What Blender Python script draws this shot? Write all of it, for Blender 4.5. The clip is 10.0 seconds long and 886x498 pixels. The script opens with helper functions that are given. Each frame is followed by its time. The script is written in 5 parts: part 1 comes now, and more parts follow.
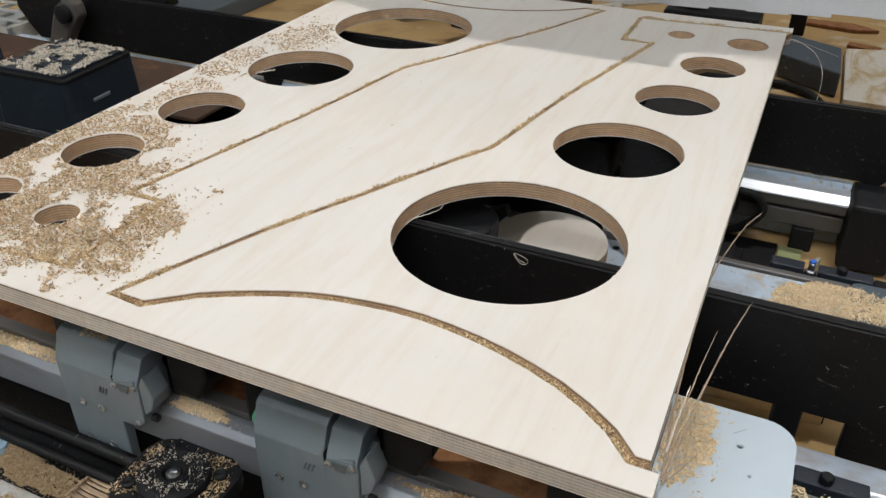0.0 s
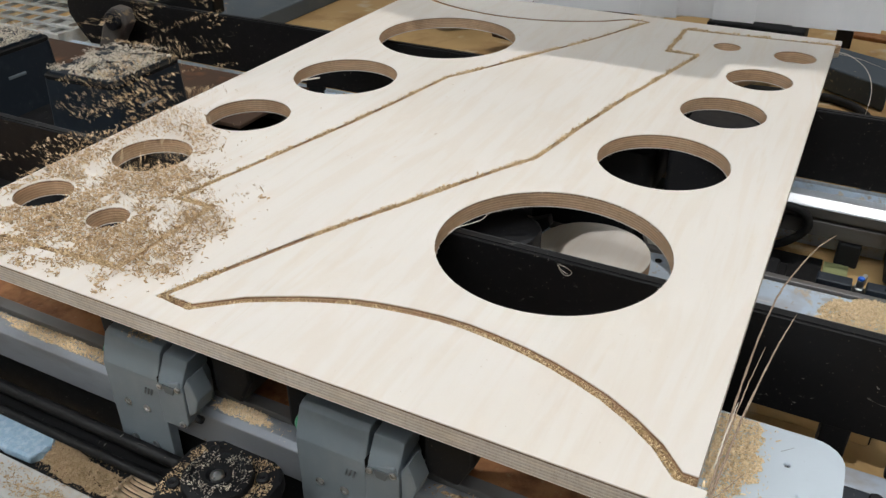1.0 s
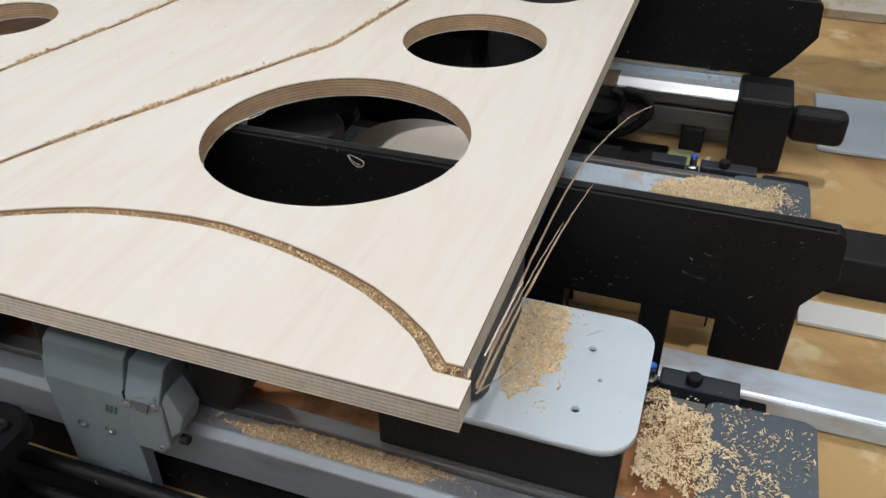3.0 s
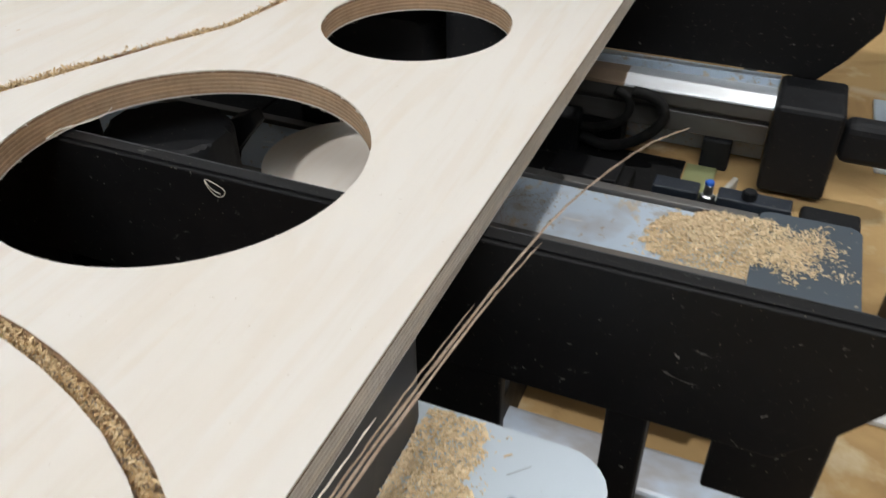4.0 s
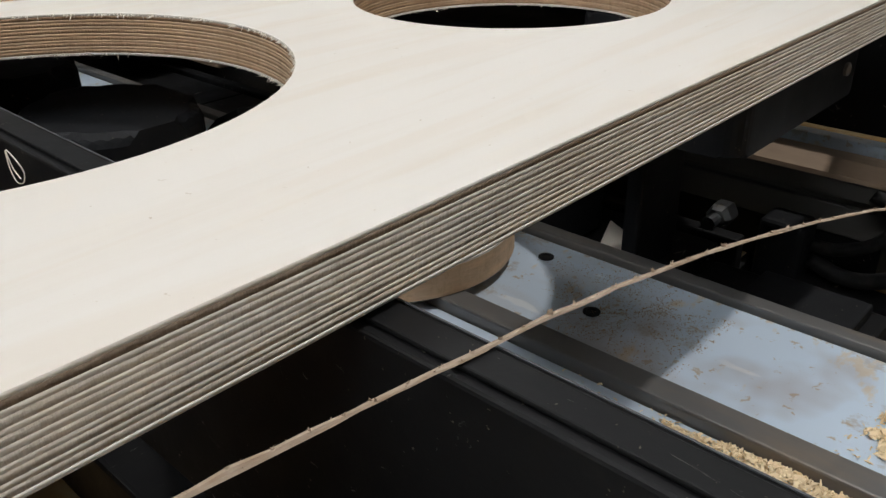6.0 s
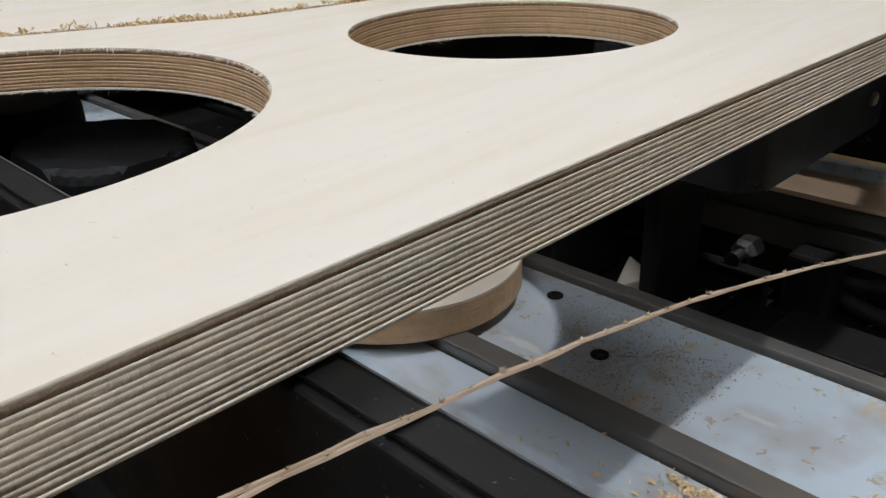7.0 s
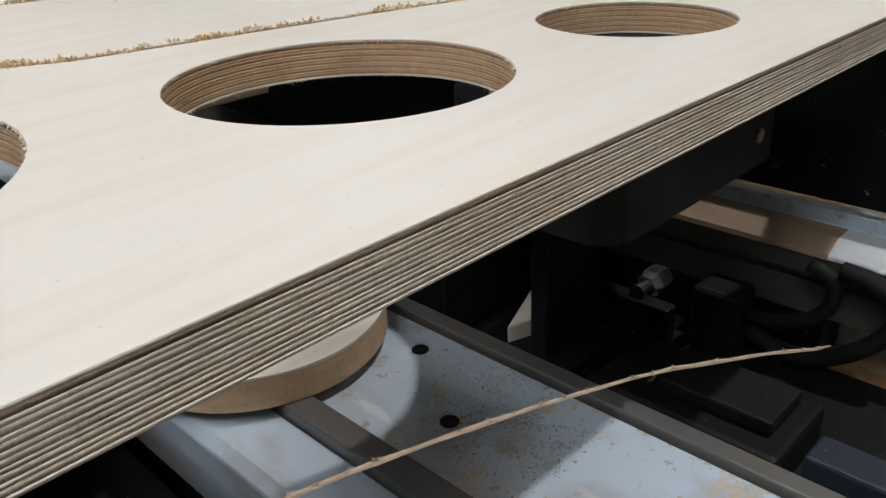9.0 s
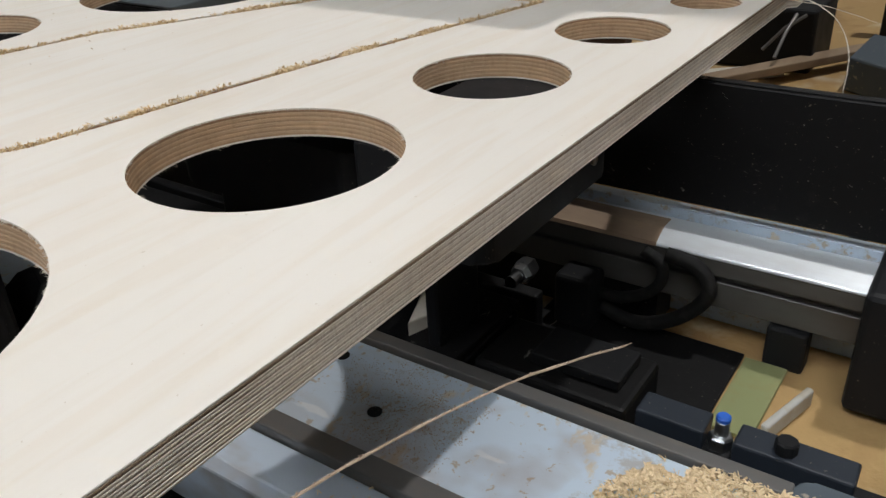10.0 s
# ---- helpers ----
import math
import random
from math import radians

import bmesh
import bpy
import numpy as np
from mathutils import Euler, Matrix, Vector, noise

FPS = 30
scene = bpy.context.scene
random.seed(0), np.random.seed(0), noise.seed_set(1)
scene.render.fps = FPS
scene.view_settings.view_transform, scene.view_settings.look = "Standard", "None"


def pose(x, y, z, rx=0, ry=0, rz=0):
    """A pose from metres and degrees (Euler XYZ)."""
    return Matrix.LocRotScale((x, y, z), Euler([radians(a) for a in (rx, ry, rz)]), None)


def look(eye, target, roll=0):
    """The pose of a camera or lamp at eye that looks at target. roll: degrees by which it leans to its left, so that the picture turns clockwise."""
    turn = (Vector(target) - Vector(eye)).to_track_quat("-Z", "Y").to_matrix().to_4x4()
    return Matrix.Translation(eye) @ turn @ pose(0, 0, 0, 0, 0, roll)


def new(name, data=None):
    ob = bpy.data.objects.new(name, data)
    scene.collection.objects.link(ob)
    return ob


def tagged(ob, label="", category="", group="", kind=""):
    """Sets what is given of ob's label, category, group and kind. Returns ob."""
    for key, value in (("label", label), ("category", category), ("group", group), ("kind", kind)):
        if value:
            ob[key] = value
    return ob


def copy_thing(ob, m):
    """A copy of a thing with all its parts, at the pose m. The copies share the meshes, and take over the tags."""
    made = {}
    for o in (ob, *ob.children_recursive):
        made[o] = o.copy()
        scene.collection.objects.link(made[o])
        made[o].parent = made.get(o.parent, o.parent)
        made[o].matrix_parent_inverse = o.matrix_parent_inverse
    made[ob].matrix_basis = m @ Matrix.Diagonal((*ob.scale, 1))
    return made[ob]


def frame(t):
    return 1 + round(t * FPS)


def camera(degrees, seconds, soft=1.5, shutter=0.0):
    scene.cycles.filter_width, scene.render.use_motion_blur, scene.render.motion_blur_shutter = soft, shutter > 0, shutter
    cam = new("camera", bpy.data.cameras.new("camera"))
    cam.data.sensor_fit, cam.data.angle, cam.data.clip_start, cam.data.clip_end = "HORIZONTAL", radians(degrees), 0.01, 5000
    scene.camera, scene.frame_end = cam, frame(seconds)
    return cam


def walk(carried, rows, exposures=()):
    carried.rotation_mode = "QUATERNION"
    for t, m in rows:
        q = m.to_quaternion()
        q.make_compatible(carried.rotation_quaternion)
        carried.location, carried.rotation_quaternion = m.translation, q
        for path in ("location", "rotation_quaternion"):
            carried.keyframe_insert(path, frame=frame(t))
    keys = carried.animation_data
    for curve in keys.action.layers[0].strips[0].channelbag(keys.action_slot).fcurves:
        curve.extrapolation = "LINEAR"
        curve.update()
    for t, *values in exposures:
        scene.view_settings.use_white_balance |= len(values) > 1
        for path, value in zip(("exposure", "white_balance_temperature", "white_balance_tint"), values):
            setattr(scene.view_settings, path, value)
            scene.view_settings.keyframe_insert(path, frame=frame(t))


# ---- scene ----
cam = camera(57.24, 10.0, soft=1.4, shutter=0.12)
ROWS = [
    (0.0, 0.0318, -0.3705, 1.4026, 57.82, -0.09, 24.54),
    (0.5, 0.0270, -0.3701, 1.4050, 58.31, 0.75, 25.38),
    (1.0, 0.0224, -0.3759, 1.4039, 58.42, 0.18, 27.07),
    (1.5, 0.0240, -0.3629, 1.4083, 58.63, 0.52, 27.36),
    (1.7, 0.0276, -0.3566, 1.4051, 59.31, 0.51, 26.94),
    (2.0, 0.0435, -0.3499, 1.3998, 59.86, 1.02, 26.48),
    (2.5, 0.0847, -0.3184, 1.3738, 57.59, 1.12, 22.03),
    (2.6, 0.0894, -0.3067, 1.3657, 56.96, 0.91, 20.45),
    (2.7, 0.0945, -0.3010, 1.3571, 56.11, 0.96, 19.71),
    (3.8, 0.1088, -0.1340, 1.2345, 52.52, -0.84, 19.23),
    (4.0, 0.1216, -0.0648, 1.2405, 53.10, 0.52, 22.88),
    (4.5, 0.1135, 0.0849, 1.1771, 56.60, -0.26, 33.90),
    (5.0, 0.1057, 0.1427, 1.1484, 56.09, 1.18, 34.99),
    (5.5, 0.1078, 0.1651, 1.0966, 61.77, 1.19, 42.29),
    (5.7, 0.1100, 0.1702, 1.0800, 62.28, 0.77, 42.53),
    (6.8, 0.1113, 0.2013, 1.0642, 64.90, 2.16, 44.34),
    (7.0, 0.1122, 0.2039, 1.0653, 65.07, 1.96, 45.03),
    (7.5, 0.1219, 0.2293, 1.0694, 64.63, 2.17, 45.04),
    (8.0, 0.1200, 0.2508, 1.0652, 64.31, 2.17, 45.55),
    (8.5, 0.1250, 0.2660, 1.0693, 64.28, 2.44, 45.75),
    (9.0, 0.1361, 0.2781, 1.0816, 64.40, 2.18, 43.95),
    (9.5, 0.1593, 0.2664, 1.1065, 63.51, 2.65, 39.75),
    (10.0, 0.1794, 0.2103, 1.1606, 61.60, 2.53, 34.26),
]
walk(cam, [(t, pose(x, y, z, rx, ry, rz)) for t, x, y, z, rx, ry, rz in ROWS])

# ---- light ----
world = bpy.data.worlds.new("hall")
scene.world = world
world.use_nodes = True
world.node_tree.nodes["Background"].inputs[0].default_value = (0.90, 0.94, 1.0, 1)
world.node_tree.nodes["Background"].inputs[1].default_value = 0.05
key = bpy.data.lights.new("high_bay", "AREA")
key.shape, key.size, key.energy, key.color = "DISK", 0.175, 94, (1.0, 0.98, 0.953)
key_ob = new("high_bay", key)
KEY_POS = Vector((0.78, 1.80, 5.5))
key_ob.matrix_world = look(KEY_POS, (-0.2, 0.45, 1.0))
scene.view_settings.exposure = 0.0


# ---- materials ----
def rgb(c):
    return (c[0], c[1], c[2], 1)


class Mat(object):
    """A principled material with short ways to add noise, bump and colour ramps."""

    def __init__(self, name, color, rough=0.6, metal=0.0, spec=0.5):
        self.m = bpy.data.materials.new(name)
        self.m.use_nodes = True
        self.t = self.m.node_tree
        self.b = self.t.nodes["Principled BSDF"]
        self.b.inputs["Base Color"].default_value = rgb(color)
        self.b.inputs["Roughness"].default_value = rough
        self.b.inputs["Metallic"].default_value = metal
        self.b.inputs["Specular IOR Level"].default_value = spec
        self.color = color
        self.height = None

    def node(self, kind, **values):
        n = self.t.nodes.new(kind)
        for k, v in values.items():
            n.inputs[k].default_value = v
        return n

    def coords(self, scale=(1, 1, 1), turn=(0, 0, 0)):
        c = self.t.nodes.new("ShaderNodeTexCoord")
        p = self.t.nodes.new("ShaderNodeMapping")
        p.inputs["Scale"].default_value = scale
        p.inputs["Rotation"].default_value = [radians(a) for a in turn]
        self.t.links.new(c.outputs["Object"], p.inputs["Vector"])
        return p.outputs["Vector"]

    def noise(self, scale, detail=4.0, stretch=(1, 1, 1), rough=0.6, turn=(0, 0, 0), distort=0.0):
        n = self.node("ShaderNodeTexNoise", Scale=scale, Detail=detail, Roughness=rough, Distortion=distort)
        self.t.links.new(self.coords(stretch, turn), n.inputs["Vector"])
        return n.outputs["Fac"]

    def ramp(self, fac, lo, hi):
        r = self.node("ShaderNodeMapRange")
        r.inputs["From Min"].default_value, r.inputs["From Max"].default_value = lo, hi
        self.t.links.new(fac, r.inputs["Value"])
        return r.outputs["Result"]

    def blend(self, fac, color, amount=1.0):
        """Lays a second colour over the base colour where fac is high."""
        mix = self.t.nodes.new("ShaderNodeMix")
        mix.data_type = "RGBA"
        if amount != 1.0:
            mul = self.t.nodes.new("ShaderNodeMath")
            mul.operation = "MULTIPLY"
            mul.inputs[1].default_value = amount
            self.t.links.new(fac, mul.inputs[0])
            fac = mul.outputs[0]
        self.t.links.new(fac, mix.inputs[0])
        sock = self.b.inputs["Base Color"]
        if sock.links:
            self.t.links.new(sock.links[0].from_socket, mix.inputs[6])
        else:
            mix.inputs[6].default_value = rgb(self.color)
        mix.inputs[7].default_value = rgb(color)
        self.t.links.new(mix.outputs[2], sock)
        return self

    def gloss(self, fac, lo, hi):
        r = self.node("ShaderNodeMapRange")
        r.inputs["To Min"].default_value, r.inputs["To Max"].default_value = lo, hi
        self.t.links.new(fac, r.inputs["Value"])
        self.t.links.new(r.outputs["Result"], self.b.inputs["Roughness"])
        return self

    def bump(self, fac, strength=0.3, distance=0.001):
        n = self.node("ShaderNodeBump", Strength=strength, Distance=distance)
        self.t.links.new(fac, n.inputs["Height"])
        if self.b.inputs["Normal"].links:
            self.t.links.new(self.b.inputs["Normal"].links[0].from_socket, n.inputs["Normal"])
        self.t.links.new(n.outputs["Normal"], self.b.inputs["Normal"])
        return self

    def random(self, color, per_island=True, amount=1.0):
        n = self.t.nodes.new("ShaderNodeNewGeometry" if per_island else "ShaderNodeObjectInfo")
        return self.blend(n.outputs["Random Per Island" if per_island else "Random"], color, amount)


def birch(name, color, turn=0.0):
    m = Mat(name, color, 0.55, 0, 0.35)
    grain = m.noise(70, 5, (1, 0.06, 1), 0.65, (0, 0, turn))
    figure = m.noise(9, 4, (1, 0.16, 1), 0.6, (0, 0, turn), 1.2)
    m.blend(m.ramp(figure, 0.50, 0.75), (color[0] * 0.95, color[1] * 0.89, color[2] * 0.81), 0.6)
    m.blend(m.ramp(grain, 0.52, 0.78), (color[0] * 0.86, color[1] * 0.78, color[2] * 0.68), 0.42)
    m.blend(m.ramp(m.noise(3.2, 2), 0.45, 0.7), (color[0] * 1.03, color[1] * 1.04, color[2] * 1.06), 0.5)
    m.blend(m.ramp(m.noise(30, 3, (1, 0.10, 1), 0.5, (0, 0, turn), 2.0), 0.62, 0.72), (color[0] * 0.92, color[1] * 0.85, color[2] * 0.75), 0.38)
    m.blend(m.ramp(m.noise(330, 2), 0.735, 0.78), (color[0] * 0.62, color[1] * 0.52, color[2] * 0.40), 0.6)
    m.blend(m.ramp(m.noise(26, 3, (1, 0.11, 1), 0.5, (0, 0, turn - 6), 2.6), 0.50, 0.62), (color[0] * 0.95, color[1] * 0.895, color[2] * 0.83), 0.42)
    m.blend(m.ramp(m.noise(60, 3, (1, 1, 1), 0.5, (0, 0, turn), 1.0), 0.56, 0.70), (color[0] * 1.02, color[1] * 1.0, color[2] * 0.97), 0.4)
    m.bump(grain, 0.12, 0.0004)
    return m


BIRCH = birch("birch_face", (0.77, 0.72, 0.655))


def ply_edge(name, color, dark, fine, stretch):
    m = Mat(name, color, 0.75, 0, 0.2)
    m.blend(m.ramp(m.noise(fine, 4, stretch, 0.7), 0.42, 0.68), dark, 0.75)
    m.blend(m.ramp(m.noise(14, 3), 0.45, 0.75), (color[0] * 0.7, color[1] * 0.62, color[2] * 0.52), 0.6)
    m.blend(m.ramp(m.noise(260, 5, (1, 1, 0.35), 0.7), 0.50, 0.66), (color[0] * 0.55, color[1] * 0.48, color[2] * 0.42), 0.35)
    m.blend(m.ramp(m.noise(34, 4, (1, 1, 6), 0.6), 0.46, 0.66), (color[0] * 1.18, color[1] * 1.12, color[2] * 1.02), 0.55)
    m.bump(m.noise(fine, 3, stretch), 0.5, 0.0008)
    m.bump(m.noise(90, 4, (1, 1, 4), 0.7), 0.4, 0.0012)
    return m


LONG_PLY = ply_edge("long_grain_ply", (0.66, 0.605, 0.535), (0.55, 0.495, 0.43), 420, (0.05, 0.05, 1))
END_PLY = ply_edge("end_grain_ply", (0.55, 0.49, 0.42), (0.36, 0.305, 0.25), 900, (1, 1, 0.10))
BROWN_PLY = ply_edge("brown_ply", (0.23, 0.172, 0.125), (0.14, 0.10, 0.07), 700, (1, 1, 0.12))
# hole walls: warmer, flatter ply colours with bounced light and blur painted in
HOLE_LONG = ply_edge("long_grain_cut", (0.68, 0.48, 0.315), (0.58, 0.40, 0.25), 300, (0.3, 0.3, 1))
HOLE_END = ply_edge("end_grain_cut", (0.56, 0.375, 0.235), (0.44, 0.285, 0.17), 600, (1, 1, 0.15))
HOLE_BROWN = ply_edge("brown_cut", (0.40, 0.255, 0.155), (0.20, 0.12, 0.07), 600, (1, 1, 0.15))

CHIP = Mat("wood_chips", (0.76, 0.58, 0.37), 0.8, 0, 0.2)
CHIP.random((0.30, 0.185, 0.09), True, 0.95)
DARK_CHIP = Mat("brown_chips", (0.50, 0.33, 0.16), 0.8, 0, 0.2)
DARK_CHIP.random((0.88, 0.71, 0.45), True, 0.95)
FLAKE = Mat("pale_flakes", (0.90, 0.735, 0.49), 0.8, 0, 0.2)
FLAKE.random((0.58, 0.425, 0.25), True, 0.8)
BROWN_DUST = Mat("brown_dust", (0.56, 0.41, 0.25), 0.85, 0, 0.2)
BROWN_DUST.random((0.34, 0.23, 0.125), True, 0.8)
DARK_DUST = Mat("dark_dust", (0.34, 0.25, 0.17), 0.9, 0, 0.1)
DARK_DUST.random((0.42, 0.29, 0.16), True, 0.7)
STRAND = Mat("wood_splinter", (0.41, 0.32, 0.245), 0.75, 0, 0.2)
STRAND.blend(STRAND.ramp(STRAND.noise(160, 4), 0.4, 0.7), (0.30, 0.21, 0.14), 0.8)
LIDCHIP = Mat("pale_dust_chips", (0.72, 0.66, 0.56), 0.85, 0, 0.2)
LIDCHIP.random((0.50, 0.42, 0.32), True, 0.8)
PALE = Mat("pale_fibre", (0.75, 0.68, 0.58), 0.8, 0, 0.2)

BLACK = Mat("black_coated_steel", (0.005, 0.005, 0.0055), 0.5, 0, 0.3)
BLACK.blend(BLACK.ramp(BLACK.noise(55, 6), 0.62, 0.82), (0.03, 0.028, 0.025), 0.4)
BLACK.blend(BLACK.ramp(BLACK.noise(420, 2), 0.71, 0.78), (0.30, 0.26, 0.20), 0.7)
BLACK.blend(BLACK.ramp(BLACK.noise(75, 5, (0.35, 1, 0.8), 0.7, (0, 0, 35), 1.8), 0.665, 0.70), (0.14, 0.135, 0.125), 0.7)
BLACK.blend(BLACK.ramp(BLACK.noise(150, 3, (1, 0.3, 1), 0.6, (0, 40, 0), 0.6), 0.70, 0.735), (0.40, 0.38, 0.35), 0.6)
BLACK.gloss(BLACK.noise(30, 4), 0.38, 0.7)
BLACK.bump(BLACK.noise(300, 3), 0.10, 0.0006)

PLASTIC = Mat("black_plastic", (0.009, 0.0095, 0.011), 0.5, 0, 0.27)
PLASTIC.blend(PLASTIC.ramp(PLASTIC.noise(350, 2), 0.70, 0.78), (0.32, 0.27, 0.20), 0.6)
PLASTIC.gloss(PLASTIC.noise(25, 3), 0.45, 0.75)

NAVY = Mat("navy_plastic", (0.014, 0.021, 0.030), 0.5, 0, 0.4)
NAVY.blend(NAVY.ramp(NAVY.noise(40, 5), 0.55, 0.8), (0.045, 0.055, 0.065), 0.6)
NAVY.blend(NAVY.ramp(NAVY.noise(420, 2), 0.72, 0.80), (0.45, 0.38, 0.28), 0.6)
NAVY.gloss(NAVY.noise(18, 3), 0.38, 0.65)

GREY = Mat("grey_cast_plastic", (0.165, 0.198, 0.222), 0.40, 0, 0.5)
GREY.blend(GREY.ramp(GREY.noise(26, 5), 0.5, 0.8), (0.235, 0.26, 0.275), 0.6)
GREY.blend(GREY.ramp(GREY.noise(480, 2), 0.72, 0.78), (0.42, 0.36, 0.28), 0.5)
GREY.bump(GREY.noise(600, 2), 0.10, 0.0004)

PLATE = Mat("pale_blue_anodised_plate", (0.55, 0.62, 0.68), 0.42, 0.15, 0.5)
PLATE.blend(PLATE.ramp(PLATE.noise(12, 5), 0.5, 0.8), (0.42, 0.47, 0.51), 0.6)
PLATE.blend(PLATE.ramp(PLATE.noise(230, 2), 0.72, 0.78), (0.25, 0.24, 0.22), 0.5)
PLATE.gloss(PLATE.noise(20, 4), 0.32, 0.58)

WORN = Mat("worn_steel_plate", (0.54, 0.635, 0.74), 0.42, 0.15, 0.5)
WORN.blend(WORN.ramp(WORN.noise(16, 7, (1, 1, 1), 0.75), 0.57, 0.63), (0.36, 0.29, 0.22), 0.55)
WORN.blend(WORN.ramp(WORN.noise(130, 4), 0.62, 0.66), (0.40, 0.29, 0.17), 0.7)
WORN.blend(WORN.ramp(WORN.noise(45, 3, (0.35, 1, 1), 0.5, (0, 0, 25)), 0.66, 0.70), (0.80, 0.84, 0.87), 0.7)
WORN.blend(WORN.ramp(WORN.noise(55, 5, (1, 0.5, 1)), 0.60, 0.66), (0.62, 0.50, 0.34), 0.7)
WORN.blend(WORN.ramp(WORN.noise(7, 4), 0.60, 0.74), (0.26, 0.14, 0.06), 0.6)
WORN.blend(WORN.ramp(WORN.noise(10, 5, (1, 1, 1), 0.65, (0, 0, 0), 0.8), 0.50, 0.60), (0.40, 0.36, 0.32), 0.25)
WORN.gloss(WORN.noise(40, 4), 0.3, 0.65)
WORN.bump(WORN.noise(240, 4), 0.15, 0.0006)

STEEL = Mat("steel_bolt", (0.55, 0.56, 0.57), 0.25, 1.0, 0.5)
STEEL.gloss(STEEL.noise(120, 3), 0.18, 0.45)
BLUE = Mat("blue_paint_mark", (0.02, 0.12, 0.55), 0.5)
GREEN = Mat("green_plastic", (0.06, 0.30, 0.16), 0.45)

RUST = Mat("rusty_steel", (0.36, 0.170, 0.075), 0.85, 0.1, 0.3)
RUST.blend(RUST.ramp(RUST.noise(45, 6), 0.42, 0.70), (0.14, 0.055, 0.025), 0.8)
RUST.blend(RUST.ramp(RUST.noise(160, 3), 0.62, 0.74), (0.40, 0.27, 0.14), 0.6)
RUST.bump(RUST.noise(130, 5), 0.5, 0.002)

DARK_RUST = Mat("dark_rusty_sheet", (0.075, 0.045, 0.030), 0.8, 0.1, 0.3)
DARK_RUST.blend(DARK_RUST.ramp(DARK_RUST.noise(18, 6), 0.52, 0.70), (0.20, 0.09, 0.04), 0.8)
DARK_RUST.blend(DARK_RUST.ramp(DARK_RUST.noise(9, 5), 0.55, 0.70), (0.02, 0.018, 0.016), 0.8)
SLATE_SHEET = Mat("slate_cover_sheet", (0.085, 0.105, 0.12), 0.6, 0, 0.4)
SLATE_SHEET.blend(SLATE_SHEET.ramp(SLATE_SHEET.noise(5, 5), 0.48, 0.70), (0.14, 0.145, 0.14), 0.7)

OCHRE = Mat("dusty_ochre_sheet", (0.47, 0.31, 0.135), 0.75, 0, 0.3)
OCHRE.blend(OCHRE.ramp(OCHRE.noise(6, 5, (1, 1, 1), 0.6, (0, 0, 0), 0.6), 0.50, 0.70), (0.25, 0.125, 0.05), 0.75)
OCHRE.blend(OCHRE.ramp(OCHRE.noise(11, 5), 0.58, 0.70), (0.62, 0.52, 0.34), 0.8)
OCHRE.blend(OCHRE.ramp(OCHRE.noise(4, 3), 0.62, 0.70), (0.60, 0.60, 0.56), 0.6)
OCHRE.bump(OCHRE.noise(60, 5), 0.3, 0.003)

DUSTY_TUBE = Mat("dusty_grey_tube", (0.60, 0.60, 0.58), 0.5, 0, 0.4)
DUSTY_TUBE.blend(DUSTY_TUBE.ramp(DUSTY_TUBE.noise(25, 5), 0.5, 0.7), (0.45, 0.36, 0.24), 0.7)

SLATE = Mat("slate_grey_end_cap", (0.075, 0.095, 0.115), 0.55, 0, 0.4)
SLATE.blend(SLATE.ramp(SLATE.noise(130, 5), 0.64, 0.70), (0.55, 0.46, 0.34), 0.6)

RUBBER = Mat("black_rubber", (0.006, 0.006, 0.006), 0.7, 0, 0.3)
RUBBER.blend(RUBBER.ramp(RUBBER.noise(90, 4), 0.5, 0.75), (0.03, 0.027, 0.024), 0.6)

RIDGE = Mat("dark_steel", (0.17, 0.165, 0.16), 0.38, 0.5, 0.5)
RIDGE.blend(RIDGE.ramp(RIDGE.noise(50, 5, (0.3, 1, 1)), 0.5, 0.75), (0.26, 0.205, 0.15), 0.6)
RIDGE.gloss(RIDGE.noise(80, 4), 0.25, 0.6)
STRIP = Mat("white_pvc_strip", (0.86, 0.87, 0.89), 0.45, 0, 0.4)
STRIP.blend(STRIP.ramp(STRIP.noise(9, 4, (1, 1, 0.3)), 0.45, 0.7), (0.72, 0.74, 0.77), 0.6)
BASKET = Mat("pale_wire_basket", (0.50, 0.50, 0.47), 0.6, 0, 0.4)
BASKET.blend(BASKET.ramp(BASKET.noise(30, 4), 0.5, 0.7), (0.40, 0.33, 0.22), 0.7)
CONCRETE = Mat("concrete_floor", (0.30, 0.31, 0.32), 0.7, 0, 0.4)
CONCRETE.blend(CONCRETE.ramp(CONCRETE.noise(2.5, 6), 0.45, 0.7), (0.20, 0.20, 0.20), 0.7)
CONCRETE.bump(CONCRETE.noise(60, 5), 0.2, 0.002)
WALLS = Mat("painted_hall_wall", (0.50, 0.50, 0.49), 0.8, 0, 0.3)
WALLS.blend(WALLS.ramp(WALLS.noise(1.5, 5), 0.45, 0.75), (0.40, 0.40, 0.385), 0.6)
WALLS.bump(WALLS.noise(40, 4), 0.2, 0.002)
CARD = Mat("stained_pale_board", (0.66, 0.62, 0.54), 0.7, 0, 0.3)
CARD.blend(CARD.ramp(CARD.noise(14, 5, (1, 0.4, 1), 0.6, (0, 0, 30), 1.0), 0.52, 0.66), (0.45, 0.30, 0.10), 0.8)
LAMP = bpy.data.materials.new("lamp_panel")
LAMP.use_nodes = True
LAMP.node_tree.nodes["Principled BSDF"].inputs["Emission Color"].default_value = (0.94, 0.97, 1.0, 1)
LAMP.node_tree.nodes["Principled BSDF"].inputs["Emission Strength"].default_value = 26


